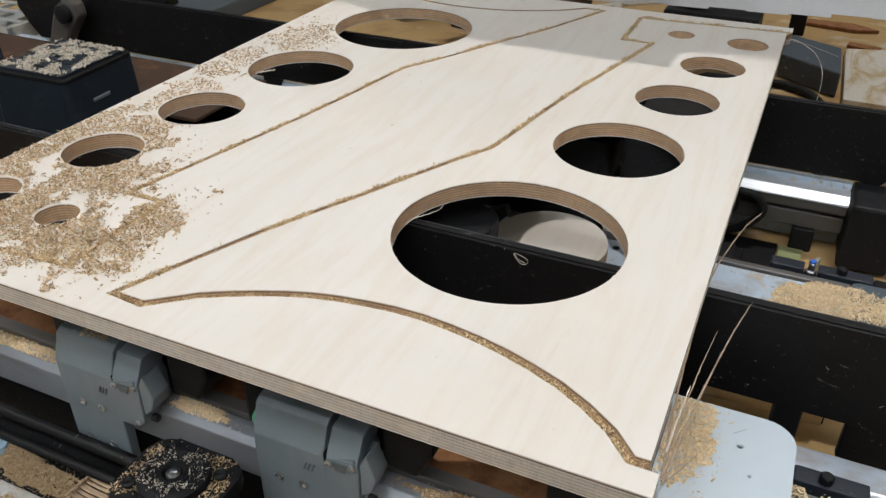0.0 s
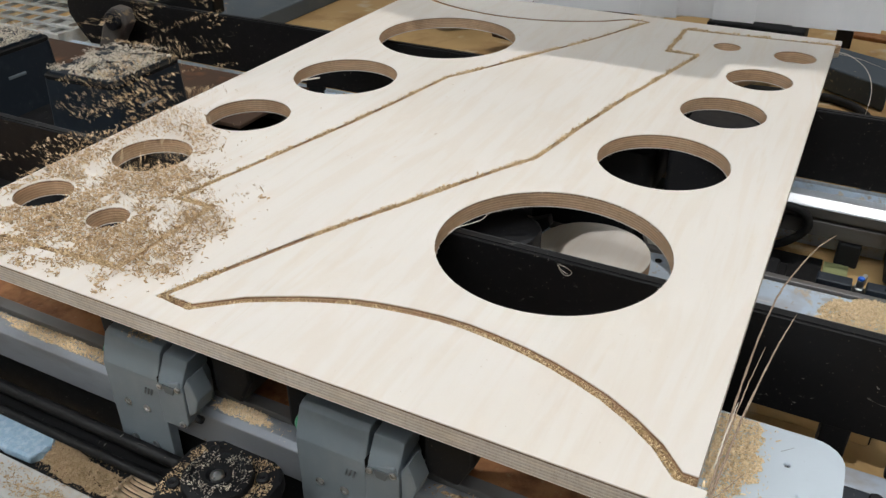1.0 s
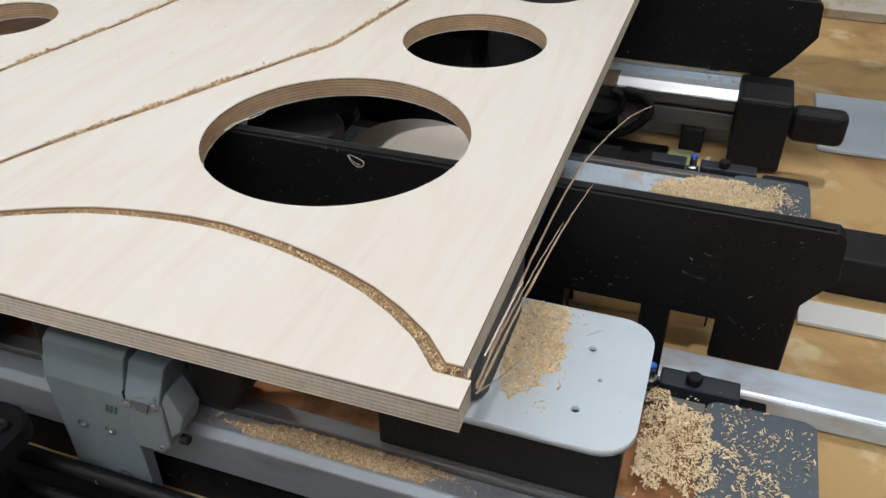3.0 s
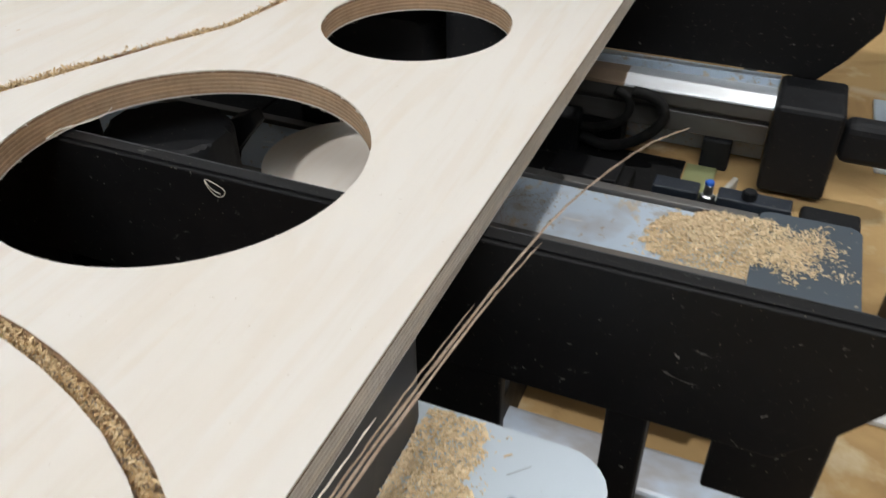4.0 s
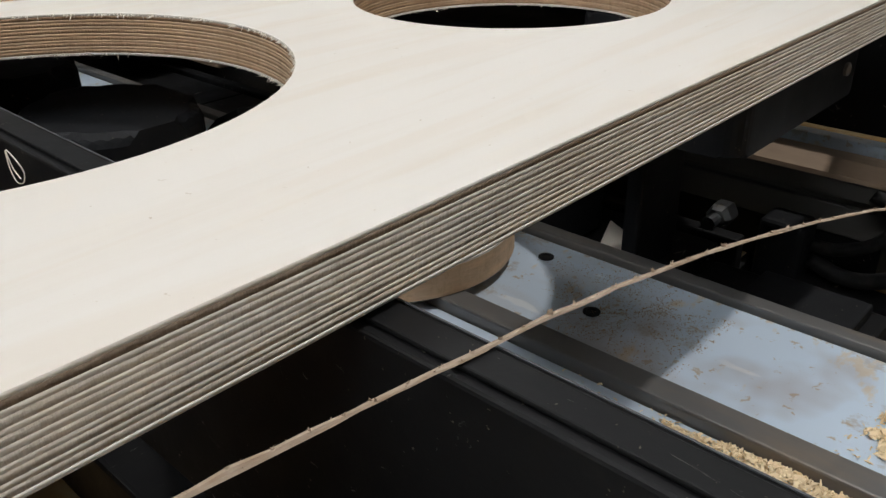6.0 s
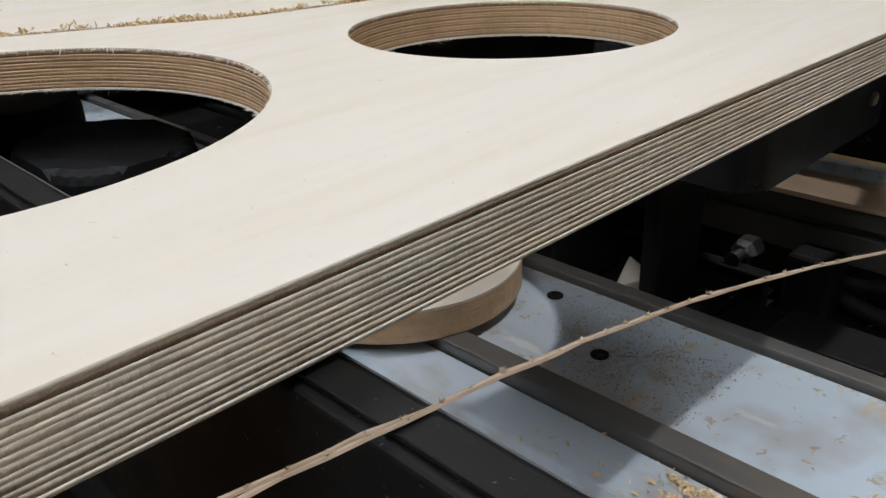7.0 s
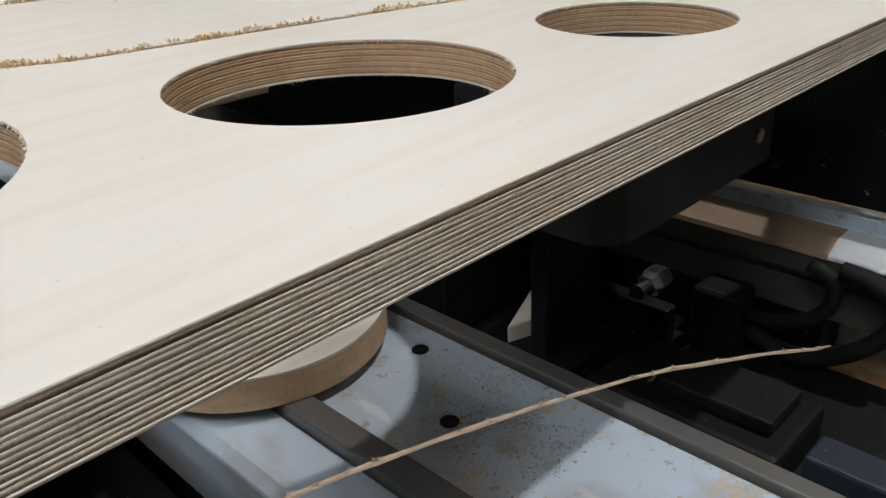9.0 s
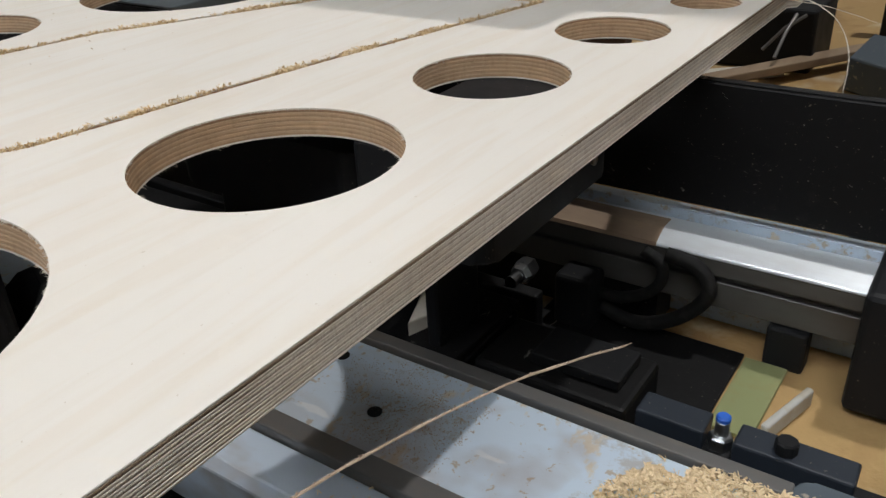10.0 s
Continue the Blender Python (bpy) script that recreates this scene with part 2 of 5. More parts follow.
# ---- mesh helpers ----
def mesh_of(bm, name):
    me = bpy.data.meshes.new(name)
    bmesh.ops.recalc_face_normals(bm, faces=bm.faces)
    bm.to_mesh(me)
    bm.free()
    return me


def part(name, bm, material, parent=None, label="", smooth=False):
    me = bm if isinstance(bm, bpy.types.Mesh) else mesh_of(bm, name)
    me.materials.append(material.m if isinstance(material, Mat) else material)
    if smooth:
        for p in me.polygons:
            p.use_smooth = True
    ob = new(name, me)
    if parent:
        ob.parent = parent
    if label:
        tagged(ob, label)
    return ob


def thing(name, label, category, group="", kind="", at=(0, 0, 0)):
    ob = new(name)
    ob.location = at
    return tagged(ob, label, category, group, kind)


def box(x0, x1, y0, y1, z0, z1, bevel=0.0, seg=2, bm=None):
    own = bmesh.new()
    bmesh.ops.create_cube(own, size=1)
    for v in own.verts:
        v.co = Vector((x0 + (v.co.x + 0.5) * (x1 - x0), y0 + (v.co.y + 0.5) * (y1 - y0), z0 + (v.co.z + 0.5) * (z1 - z0)))
    if bevel:
        bmesh.ops.bevel(own, geom=own.edges[:], offset=bevel, segments=seg, affect="EDGES", profile=0.5)
    if bm is None:
        return own
    me = bpy.data.meshes.new("tmp")
    own.to_mesh(me)
    own.free()
    bm.from_mesh(me)
    bpy.data.meshes.remove(me)
    return bm


def prism(points, depth, axis="y", at=0.0, bevel=0.0, seg=2):
    """A flat outline pushed along an axis: points are (x, z) for y, (y, z) for x, (x, y) for z."""
    bm = bmesh.new()

    def place(p, d):
        return {"y": (p[0], at + d, p[1]), "x": (at + d, p[0], p[1]), "z": (p[0], p[1], at + d)}[axis]

    a = [bm.verts.new(place(p, 0)) for p in points]
    b = [bm.verts.new(place(p, depth)) for p in points]
    bm.faces.new(a)
    bm.faces.new(b[::-1])
    for i in range(len(a)):
        j = (i + 1) % len(a)
        bm.faces.new((a[i], b[i], b[j], a[j]))
    if bevel:
        bmesh.ops.bevel(bm, geom=bm.edges[:], offset=bevel, segments=seg, affect="EDGES", profile=0.5)
    return bm


def round_rect(x0, x1, y0, y1, r, n=6):
    out = []
    for cx, cy, a in ((x1 - r, y1 - r, 0), (x0 + r, y1 - r, 90), (x0 + r, y0 + r, 180), (x1 - r, y0 + r, 270)):
        for i in range(n + 1):
            w = radians(a + 90 * i / n)
            out.append((cx + r * math.cos(w), cy + r * math.sin(w)))
    return out


def lathe(profile, n=28, at=(0, 0, 0), axis="z"):
    """Turned from (radius, height) pairs."""
    bm = bmesh.new()
    rings = []
    for r, h in profile:
        ring = []
        for i in range(n):
            w = 2 * math.pi * i / n
            p = (r * math.cos(w), r * math.sin(w), h)
            if axis == "y":
                p = (p[0], -p[2], p[1])
            if axis == "x":
                p = (p[2], p[0], p[1])
            ring.append(bm.verts.new(Vector(p) + Vector(at)))
        rings.append(ring)
    for a, b in zip(rings, rings[1:]):
        for i in range(n):
            bm.faces.new((a[i], a[(i + 1) % n], b[(i + 1) % n], b[i]))
    bm.faces.new(rings[0][::-1])
    bm.faces.new(rings[-1])
    return bm


def tube(points, radii, n=8, flat=1.0, twist=0.0):
    """A swept round (or flattened) strand along points."""
    bm = bmesh.new()
    pts = [Vector(p) for p in points]
    rings = []
    for i, p in enumerate(pts):
        d = (pts[min(i + 1, len(pts) - 1)] - pts[max(i - 1, 0)]).normalized()
        side = d.cross(Vector((0, 0, 1)))
        side = side.normalized() if side.length > 1e-4 else Vector((1, 0, 0))
        up = side.cross(d)
        r = radii[i] if isinstance(radii, (list, tuple)) else radii
        ring = []
        for k in range(n):
            w = 2 * math.pi * k / n + twist * i
            ring.append(bm.verts.new(p + side * (r * math.cos(w)) + up * (r * flat * math.sin(w))))
        rings.append(ring)
    for a, b in zip(rings, rings[1:]):
        for i in range(n):
            bm.faces.new((a[i], a[(i + 1) % n], b[(i + 1) % n], b[i]))
    bm.faces.new(rings[0][::-1])
    bm.faces.new(rings[-1])
    return bm


def spline(points, n):
    """A smooth line through points."""
    p = [Vector(q) for q in points]
    p = [p[0] * 2 - p[1]] + p + [p[-1] * 2 - p[-2]]
    out = []
    for i in range(1, len(p) - 2):
        for k in range(n):
            t = k / n
            a, b, c, d = p[i - 1], p[i], p[i + 1], p[i + 2]
            out.append(0.5 * ((2 * b) + (c - a) * t + (2 * a - 5 * b + 4 * c - d) * t * t + (3 * b - a - 3 * c + d) * t ** 3))
    out.append(p[-2])
    return out


def flakes(places, size, rng, material, name, up=0.5, parent=None, long=2.2):
    """Many small curled chips in one mesh: each a bent sliver with thickness. places: an array of x, y, z."""
    places = np.asarray(places, float)
    n = len(places)
    base = np.array([(-1, -0.5, 0), (0, -0.55, 0.28), (1, -0.4, 0), (-1, 0.45, 0.05), (0, 0.5, 0.34), (1, 0.4, 0.1), (0, 0, -0.25)])
    faces = np.array([(0, 1, 4), (0, 4, 3), (1, 2, 5), (1, 5, 4), (0, 6, 1), (1, 6, 2), (2, 6, 5), (5, 6, 4), (4, 6, 3), (3, 6, 0)])
    s = size * rng.lognormal(0, 0.35, n)
    shape = np.stack([s * rng.uniform(0.6, 1, n) * long / 2, s * rng.uniform(0.35, 0.8, n), s * rng.uniform(0.3, 0.9, n)], 1)
    v = base[None] * shape[:, None, :]
    a, b, c = rng.uniform(0, 2 * np.pi, n), rng.normal(0, up, n), rng.normal(0, up, n)
    ca, sa, cb, sb, cc, sc = np.cos(a), np.sin(a), np.cos(b), np.sin(b), np.cos(c), np.sin(c)
    x, y, z = v[..., 0], v[..., 1], v[..., 2]
    y, z = y * cb[:, None] - z * sb[:, None], y * sb[:, None] + z * cb[:, None]
    x, z = x * cc[:, None] + z * sc[:, None], -x * sc[:, None] + z * cc[:, None]
    x, y = x * ca[:, None] - y * sa[:, None], x * sa[:, None] + y * ca[:, None]
    v = np.stack([x, y, z], -1) + places[:, None, :]
    f = faces[None] + (np.arange(n) * len(base))[:, None, None]
    me = bpy.data.meshes.new(name)
    me.from_pydata(v.reshape(-1, 3).tolist(), [], f.reshape(-1, 3).tolist())
    return part(name, me, material, parent)


def heap(cx, cy, rx, ry, z, h, count, size, seed, material, name, label, edge=0.25, keep=None, category="wood chips"):
    """A low irregular pile of chips with stragglers round it."""
    rng = np.random.default_rng(seed)
    n = count * 3
    w = rng.uniform(0, 2 * np.pi, n)
    r = np.sqrt(rng.uniform(0, 1, n))
    stray = rng.uniform(0, 1, n) < 0.05
    r = np.where(stray, rng.uniform(0.6, 1.7, n), r)
    lobes = 1 + edge * (0.6 * np.sin(2 * w + seed) + 0.5 * np.sin(5 * w + seed * 2) + 0.3 * np.sin(11 * w + seed * 3) + 0.2 * np.sin(23 * w))
    rr = r * lobes
    px, py = cx + rx * rr * np.cos(w), cy + ry * rr * np.sin(w)
    pz = z + size * 0.35 + np.where(stray, 0, h * np.clip(1 - r ** 3, 0, 1) * rng.uniform(0.0, 1.0, n) ** 0.5)
    p = np.stack([px, py, pz], 1)
    if keep:
        p = p[np.array([keep(*q) for q in p])]
    p = p[:count]
    ob = flakes(p, size, rng, material, name)
    return tagged(ob, label, category, kind="stuff")


# ---- hall ----
def slab(name, x0, x1, y0, y1, z0, z1, mat):
    return tagged(part(name, box(x0, x1, y0, y1, z0, z1), mat), kind="structure")


slab("floor", -6, 10, -4, 8, -0.1, 0, CONCRETE)
slab("ceiling", -6, 10, -4, 8, 6.0, 6.1, WALLS)
slab("wall_south", -6, 10, -4.1, -4, 0, 6.0, WALLS)
slab("wall_north", -6, 10, 8, 8.1, 0, 6.0, WALLS)
slab("wall_west", -6.1, -6, -4.1, 8.1, 0, 6.0, WALLS)
slab("wall_east", 10, 10.1, -4.1, 8.1, 0, 6.0, WALLS)


def ceiling_light(x, y, first=None):
    if first:
        return copy_thing(first, pose(x, y, 6.0))
    t = thing("ceiling_light", "long white ceiling light with a glowing diffuser, added out of view as fill", "ceiling light", "ceiling lights", at=(x, y, 6.0))
    part("housing", box(-1.1, 1.1, -0.19, 0.19, -0.06, -0.001, 0.01), WALLS, t)
    part("diffuser", box(-1.05, 1.05, -0.157, 0.157, -0.075, -0.058, 0.004), LAMP, t)
    return t


# fill lamps added out of view to brighten the front and the curtain
first_light = ceiling_light(-3.26, -2.56)
for lx, ly in ((1.57, -2.56), (-0.92, -2.41), (1.65, -3.6), (-3.7, 3.83), (-0.77, -3.7)):
    ceiling_light(lx, ly, first_light)

# ---- the plywood panel ----
TOP, THICK, PLIES, WIDE, LONG = 1.0, 0.019, 13, 0.764, 1.071
STEP = 0.0075
HOLES = [(-0.1869, 0.2608, 0.1128), (-0.1400, 0.4968, 0.0753), (-0.1068, 0.6774, 0.0545), (-0.0842, 0.8265, 0.0458),
         (-0.0505, 0.9530, 0.0312), (-0.1537, 0.9607, 0.0216)]


def turned(p):
    """The panel's layout is the same when turned half a circle about its middle."""
    return (-WIDE - p[0], LONG - p[1])


ARC = [(-0.0125, 0.0265), (-0.0310, 0.0470), (-0.0537, 0.0635), (-0.0785, 0.0775), (-0.1024, 0.0872), (-0.1280, 0.0957), (-0.1532, 0.1020), (-0.1800, 0.1066),
       (-0.2051, 0.1095), (-0.2310, 0.1095), (-0.2562, 0.1071), (-0.2820, 0.1030), (-0.3057, 0.0977), (-0.3290, 0.0895), (-0.3511, 0.0798), (-0.3720, 0.0690), (-0.3932, 0.0572), (-0.4279, 0.0280)]
PATH = [(0.02, 0.0262), (-0.004, 0.0265)] + ARC + [(-0.4620, 0.0300)] + [(-0.4362, 0.0945), (-0.4103, 0.1580), (-0.3860, 0.2110), (-0.3606, 0.2615), (-0.3290, 0.3290), (-0.2972, 0.3947), (-0.2745, 0.4365)] \
    + [(-0.2660, 0.4900), (-0.2581, 0.5440), (-0.2389, 0.6527), (-0.2125, 0.7740), (-0.1860, 0.8965), (-0.2334, 0.8960), (-0.2338, 1.0255), (-0.1614, 1.0300), (-0.0569, 1.0390), (0.02, 1.0440)]


def offset(path, side):
    """The line beside a path, mitred at its corners; the arc's slot is a little wider."""
    out = []
    for i, p in enumerate(path):
        a = Vector(path[max(i - 1, 0)])
        b = Vector(path[min(i + 1, len(path) - 1)])
        p = Vector(p)
        d1 = (p - a).normalized() if i else (b - p).normalized()
        d2 = (b - p).normalized() if i < len(path) - 1 else d1
        n1, n2 = Vector((-d1.y, d1.x)), Vector((-d2.y, d2.x))
        m = n1 + n2
        half = 0.0048 if i < 20 else 0.0034
        k = half / max(m.length_squared / 2, 0.35)
        q = p + side * m * k
        out.append((q.x, q.y))
    return out


INNER, OUTER = offset(PATH, -1), offset(PATH, 1)


def cut_x(line, x):
    """Ends a slot's side where it meets the edge at x."""
    out = list(line)
    for end, nxt in ((0, 1), (-1, -2)):
        (ax, ay), (bx, by) = out[end], out[nxt]
        t = (x - ax) / (bx - ax)
        out[end] = (x, ay + t * (by - ay))
    return out


RIGHT = cut_x(INNER, 0.0)
SIDE = cut_x(OUTER, STEP)
REST = [(-WIDE - STEP, 0.0), (STEP, 0.0)] + SIDE + [(STEP, LONG), (-WIDE - STEP, LONG)] + [turned(p) for p in SIDE]
WHOLE = [(-WIDE - STEP, 0.0), (STEP, 0.0), (STEP, SIDE[0][1]), (0.0, RIGHT[0][1]), (0.0, RIGHT[-1][1]), (STEP, SIDE[-1][1]), (STEP, LONG)] \
    + [turned(p) for p in [(STEP, 0.0), (STEP, SIDE[0][1]), (0.0, RIGHT[0][1]), (0.0, RIGHT[-1][1]), (STEP, SIDE[-1][1])]]


def circle(cx, cy, r, n=96):
    return [(cx + r * math.cos(2 * math.pi * i / n), cy + r * math.sin(2 * math.pi * i / n)) for i in range(n)]


def filled(loops, z0, z1, name):
    """A flat layer between two heights, bounded by closed outlines (holes included)."""
    cu = bpy.data.curves.new(name, "CURVE")
    cu.dimensions, cu.fill_mode, cu.extrude = "2D", "BOTH", (z1 - z0) / 2
    for loop in loops:
        sp = cu.splines.new("POLY")
        sp.points.add(len(loop) - 1)
        for q, p in zip(sp.points, loop):
            q.co = (p[0], p[1], 0, 1)
        sp.use_cyclic_u = True
    ob = bpy.data.objects.new(name, cu)
    scene.collection.objects.link(ob)
    me = bpy.data.meshes.new_from_object(ob.evaluated_get(bpy.context.evaluated_depsgraph_get()))
    bm = bmesh.new()
    bm.from_mesh(me)
    bmesh.ops.remove_doubles(bm, verts=bm.verts, dist=1e-6)
    bm.to_mesh(me)
    bm.free()
    me.transform(Matrix.Translation((0, 0, (z0 + z1) / 2)))
    bpy.data.objects.remove(ob)
    bpy.data.curves.remove(cu)
    return me


ALL_HOLES = HOLES + [(*turned((x, y)), r) for x, y, r in HOLES]


def plywood_panel():
    t = thing("plywood_panel", "pale birch plywood sheet with round holes and routed grooves", "plywood panel", at=(0, 0, TOP - THICK))
    tops = [0.0, 0.0012]
    share = [1.05, 0.85, 1.2, 0.8, 1.15, 0.95, 1.1, 0.8, 1.15, 0.85, 1.1]
    for k in share:
        tops.append(tops[-1] + (THICK - 0.0024) * k / sum(share))
    tops.append(THICK)
    for i in range(PLIES):
        z1, z0 = THICK - tops[i], THICK - tops[i + 1]
        grow = 0.0 if i % 2 == 0 else 0.00002
        ours = [circle(x, y, r + grow) for x, y, r in HOLES]
        theirs = [circle(*turned((x, y)), r + grow) for x, y, r in HOLES]
        if i < 9:
            sets = [[RIGHT] + ours, [[turned(p) for p in RIGHT]] + theirs, [REST]]
        else:
            sets = [[WHOLE] + ours + theirs]
        mat = BIRCH if i in (0, PLIES - 1) else (BROWN_PLY if i == 1 else (END_PLY if i % 2 else LONG_PLY))
        for loops in sets:
            me = filled(loops, z0, z1, "ply")
            ob = part("face_veneer" if i == 0 else "ply", me, mat, t, "smooth pale birch face veneer" if i == 0 else "")
            if 0 < i < PLIES - 1:
                ob.data.materials.append((HOLE_BROWN if i == 1 else (HOLE_END if i % 2 else HOLE_LONG)).m)
                for f in ob.data.polygons:
                    if abs(f.normal.z) < 0.3 and min(-f.center.x, f.center.x + WIDE, f.center.y, LONG - f.center.y) > 0.001:
                        f.material_index = 1
    return t


panel = plywood_panel()

# ---- loose chips lying in the grooves ----
def groove_chips():
    rng = np.random.default_rng(5)
    pts = []
    for path, flip in ((PATH, False), (PATH, True)):
        for k, (a, b) in enumerate(zip(path, path[1:])):
            a, b = Vector(a), Vector(b)
            length = (b - a).length
            d = (b - a).normalized()
            nrm = Vector((-d.y, d.x))
            arc = k < 19
            dens = 12000 if arc else 11000
            for _ in range(int(length * dens)):
                s = rng.uniform(0, length)
                p = a + d * s
                gap = noise.noise(Vector((p.x * 30, p.y * 30, 2.0)))
                if gap < (-0.25 if arc else -0.12) and rng.uniform() < 0.85:
                    continue
                if 19 < k < 23 and 0.095 < p.y < 0.165 and rng.uniform() < 0.9:
                    continue
                side = rng.normal(-0.0002 if arc else 0.0, 0.0028 if arc else 0.0021)
                if arc:
                    side = min(side, 0.003)
                q = p + nrm * (side if arc else side)
                depth = (-0.0065 + 0.0042 * rng.uniform() - 0.6 * max(side, 0)) if arc else (-0.0035 + 0.0045 * rng.uniform())
                if not arc and gap > 0.10:
                    depth += (0.0012 + 0.004 * (gap - 0.10)) * rng.uniform()
                x, y = (q.x, q.y) if not flip else turned((q.x, q.y))
                if x > 0.006 or x < -WIDE - 0.006 or y < 0.004 or y > LONG - 0.004:
                    continue
                pts.append((x, y, TOP + depth))
        # little tufts that stand out of the straight slots
        for k in range(19, len(path) - 1):
            a, b = Vector(path[k]), Vector(path[k + 1])
            for _ in range(int((b - a).length * 110)):
                p = a.lerp(b, rng.uniform())
                if 0.09 < p.y < 0.16 and p.x < -0.40:
                    continue
                tall = rng.uniform(0.0008, 0.0034)
                for _ in range(int(rng.integers(6, 20))):
                    q = p + Vector((rng.normal(0, 0.0016), rng.normal(0, 0.0022)))
                    x, y = (q.x, q.y) if not flip else turned((q.x, q.y))
                    if -WIDE < x < 0.0 and 0.004 < y < LONG - 0.004:
                        pts.append((x, y, TOP + 0.0002 + tall * rng.uniform()))
    ob = flakes(pts, 0.00108, rng, DARK_CHIP, "groove_chips", 0.8)
    tagged(ob, "brown wood chips packed in the routed grooves", "wood chips", kind="stuff")


groove_chips()

# ---- fibres and splinters on the panel ----
def hole_fuzz():
    """Torn fibres at the lower rims of the holes, and a finer fuzz at the upper ones."""
    rng = random.Random(8)
    bm = bmesh.new()
    z = TOP - THICK
    for x, y, r in HOLES + [(*turned((hx, hy)), hr) for hx, hy, hr in HOLES]:
        n = int(r * 11000)
        for k in range(n):
            w = rng.uniform(0, 2 * math.pi)
            upper = k % 2 == 1
            if noise.noise(Vector((w * 2.2, x * 9 + 5 * upper, y * 9))) < (0.06 if upper else -0.05) and rng.random() < 0.8:
                continue
            p = Vector((x + r * math.cos(w), y + r * math.sin(w), z + (THICK - 0.0008 if upper else 0.0004)))
            inward = Vector((-math.cos(w), -math.sin(w), 0))
            along = Vector((-math.sin(w), math.cos(w), 0))
            long = rng.uniform(0.0008, 0.0028 if upper else 0.0026) * (1.7 if rng.random() < 0.1 else 1)
            tip = p + inward * long * rng.uniform(0.4, 1.0) + along * long * rng.uniform(-0.8, 0.8) - Vector((0, 0, long * rng.uniform(-0.1, 0.6)))
            s = rng.uniform(0.00018, 0.00048 if upper else 0.00034)
            a, b, c = bm.verts.new(p + along * s), bm.verts.new(p - along * s), bm.verts.new(p + Vector((0, 0, s * 1.6)))
            d = bm.verts.new(tip)
            bm.faces.new((a, b, d))
            bm.faces.new((b, c, d))
            bm.faces.new((c, a, d))
    tagged(part("rim_fibres", bm, PALE), "pale torn wood fibres along the hole rims", "wood fibres", kind="stuff")


hole_fuzz()


def splinter(points, r0, r1, seed, label, mat=STRAND, flat=0.6, hairs=40):
    rng = random.Random(seed)
    line = spline(points, 10)
    n = len(line)
    radii = []
    jag = []
    for i, p in enumerate(line):
        k = i / (n - 1)
        radii.append((r0 + (r1 - r0) * k) * rng.uniform(0.75, 1.2))
        jag.append(p + Vector((rng.uniform(-1, 1), 0, rng.uniform(-1, 1))) * 0.00025)
    radii[-1] = r1 * 0.3
    bm = tube(jag, radii, 6, flat)
    for _ in range(hairs):
        i = rng.randrange(1, n - 1)
        p, r = jag[i], radii[i]
        d = Vector((rng.uniform(-0.5, 0.5), rng.uniform(-1, 1), rng.uniform(0.2, 1))).normalized()
        s = r * rng.uniform(0.4, 0.9)
        long = r * rng.uniform(0.6, 1.9)
        q = p + Vector((0, 0, r * flat * 0.5))
        v = [bm.verts.new(q + Vector(o) * s) for o in ((1, 0, 0), (-0.5, 0.8, 0), (-0.5, -0.8, 0))]
        tip = bm.verts.new(q + d * long)
        for a in range(3):
            bm.faces.new((v[a], v[(a + 1) % 3], tip))
    return tagged(part("wood_splinter", bm, mat), label, "wood splinter", "splinters on the panel edge")


LONG_STRAND = splinter([(0.0, 0.0, 0.0), (0.0035, 0.092, -0.0035), (0.0110, 0.192, -0.0065), (0.0205, 0.272, -0.0085), (0.0345, 0.332, -0.0095), (0.0510, 0.397, -0.0178), (0.0700, 0.464, -0.0350)],
                       0.0009, 0.00070, 1, "long thin curved wood splinter hanging off the panel edge", hairs=280)
SHORT_STRAND = splinter([(0.0, 0.0, 0.0), (0.0050, 0.090, -0.0015), (0.0140, 0.180, 0.0), (0.0230, 0.246, -0.0020)], 0.0010, 0.0005, 2, "short ragged wood splinter hanging off the panel edge", hairs=140)
LONG_STRAND.location, SHORT_STRAND.location = (0.0085, 0.028, 0.988), (0.0095, 0.030, 0.985)
splinter([(0.0080, 0.030, 0.9890), (0.0092, 0.090, 0.9870), (0.0130, 0.160, 0.9850), (0.0180, 0.215, 0.9835)], 0.0007, 0.0003, 3, "short ragged wood splinter hanging off the panel edge")
splinter([(0.0070, 0.050, 0.9930), (0.0080, 0.085, 0.9925), (0.0100, 0.125, 0.9930)], 0.0006, 0.0004, 4, "pale curled wood splinter on the panel edge", PALE, hairs=12)
splinter([(0.0090, 0.026, 0.9860), (0.0170, 0.045, 0.9830), (0.0260, 0.066, 0.9830)], 0.0006, 0.0003, 5, "short ragged wood splinter hanging off the panel edge", hairs=8)
splinter([(0.0060, 1.044, 0.9900), (0.0250, 1.030, 0.9900), (0.0500, 1.018, 0.9780), (0.0650, 1.008, 0.9550), (0.0680, 1.002, 0.9300), (0.0670, 1.000, 0.9000)], 0.0008, 0.0005, 6, "long thin curled wood fibre at the far panel corner", PALE, hairs=20)
splinter([(0.0060, 1.042, 0.9880), (0.0400, 1.034, 0.9860), (0.0850, 1.020, 0.9780)], 0.0006, 0.0003, 7, "thin straight wood fibre at the far panel corner", PALE, hairs=8)
splinter([(-0.2990, 0.262, 0.9830), (-0.2950, 0.272, 0.9860), (-0.2860, 0.283, 0.9870), (-0.2760, 0.292, 0.9900), (-0.2720, 0.298, 0.9945)], 0.0008, 0.0004, 8, "pale curled wood fibre on a hole rim", PALE, hairs=10)
splinter([(-0.7180, 0.806, 0.9830), (-0.7070, 0.815, 0.9870), (-0.6960, 0.824, 0.9930)], 0.0020, 0.0016, 9, "pale wood fibre on a hole rim", PALE, hairs=4)
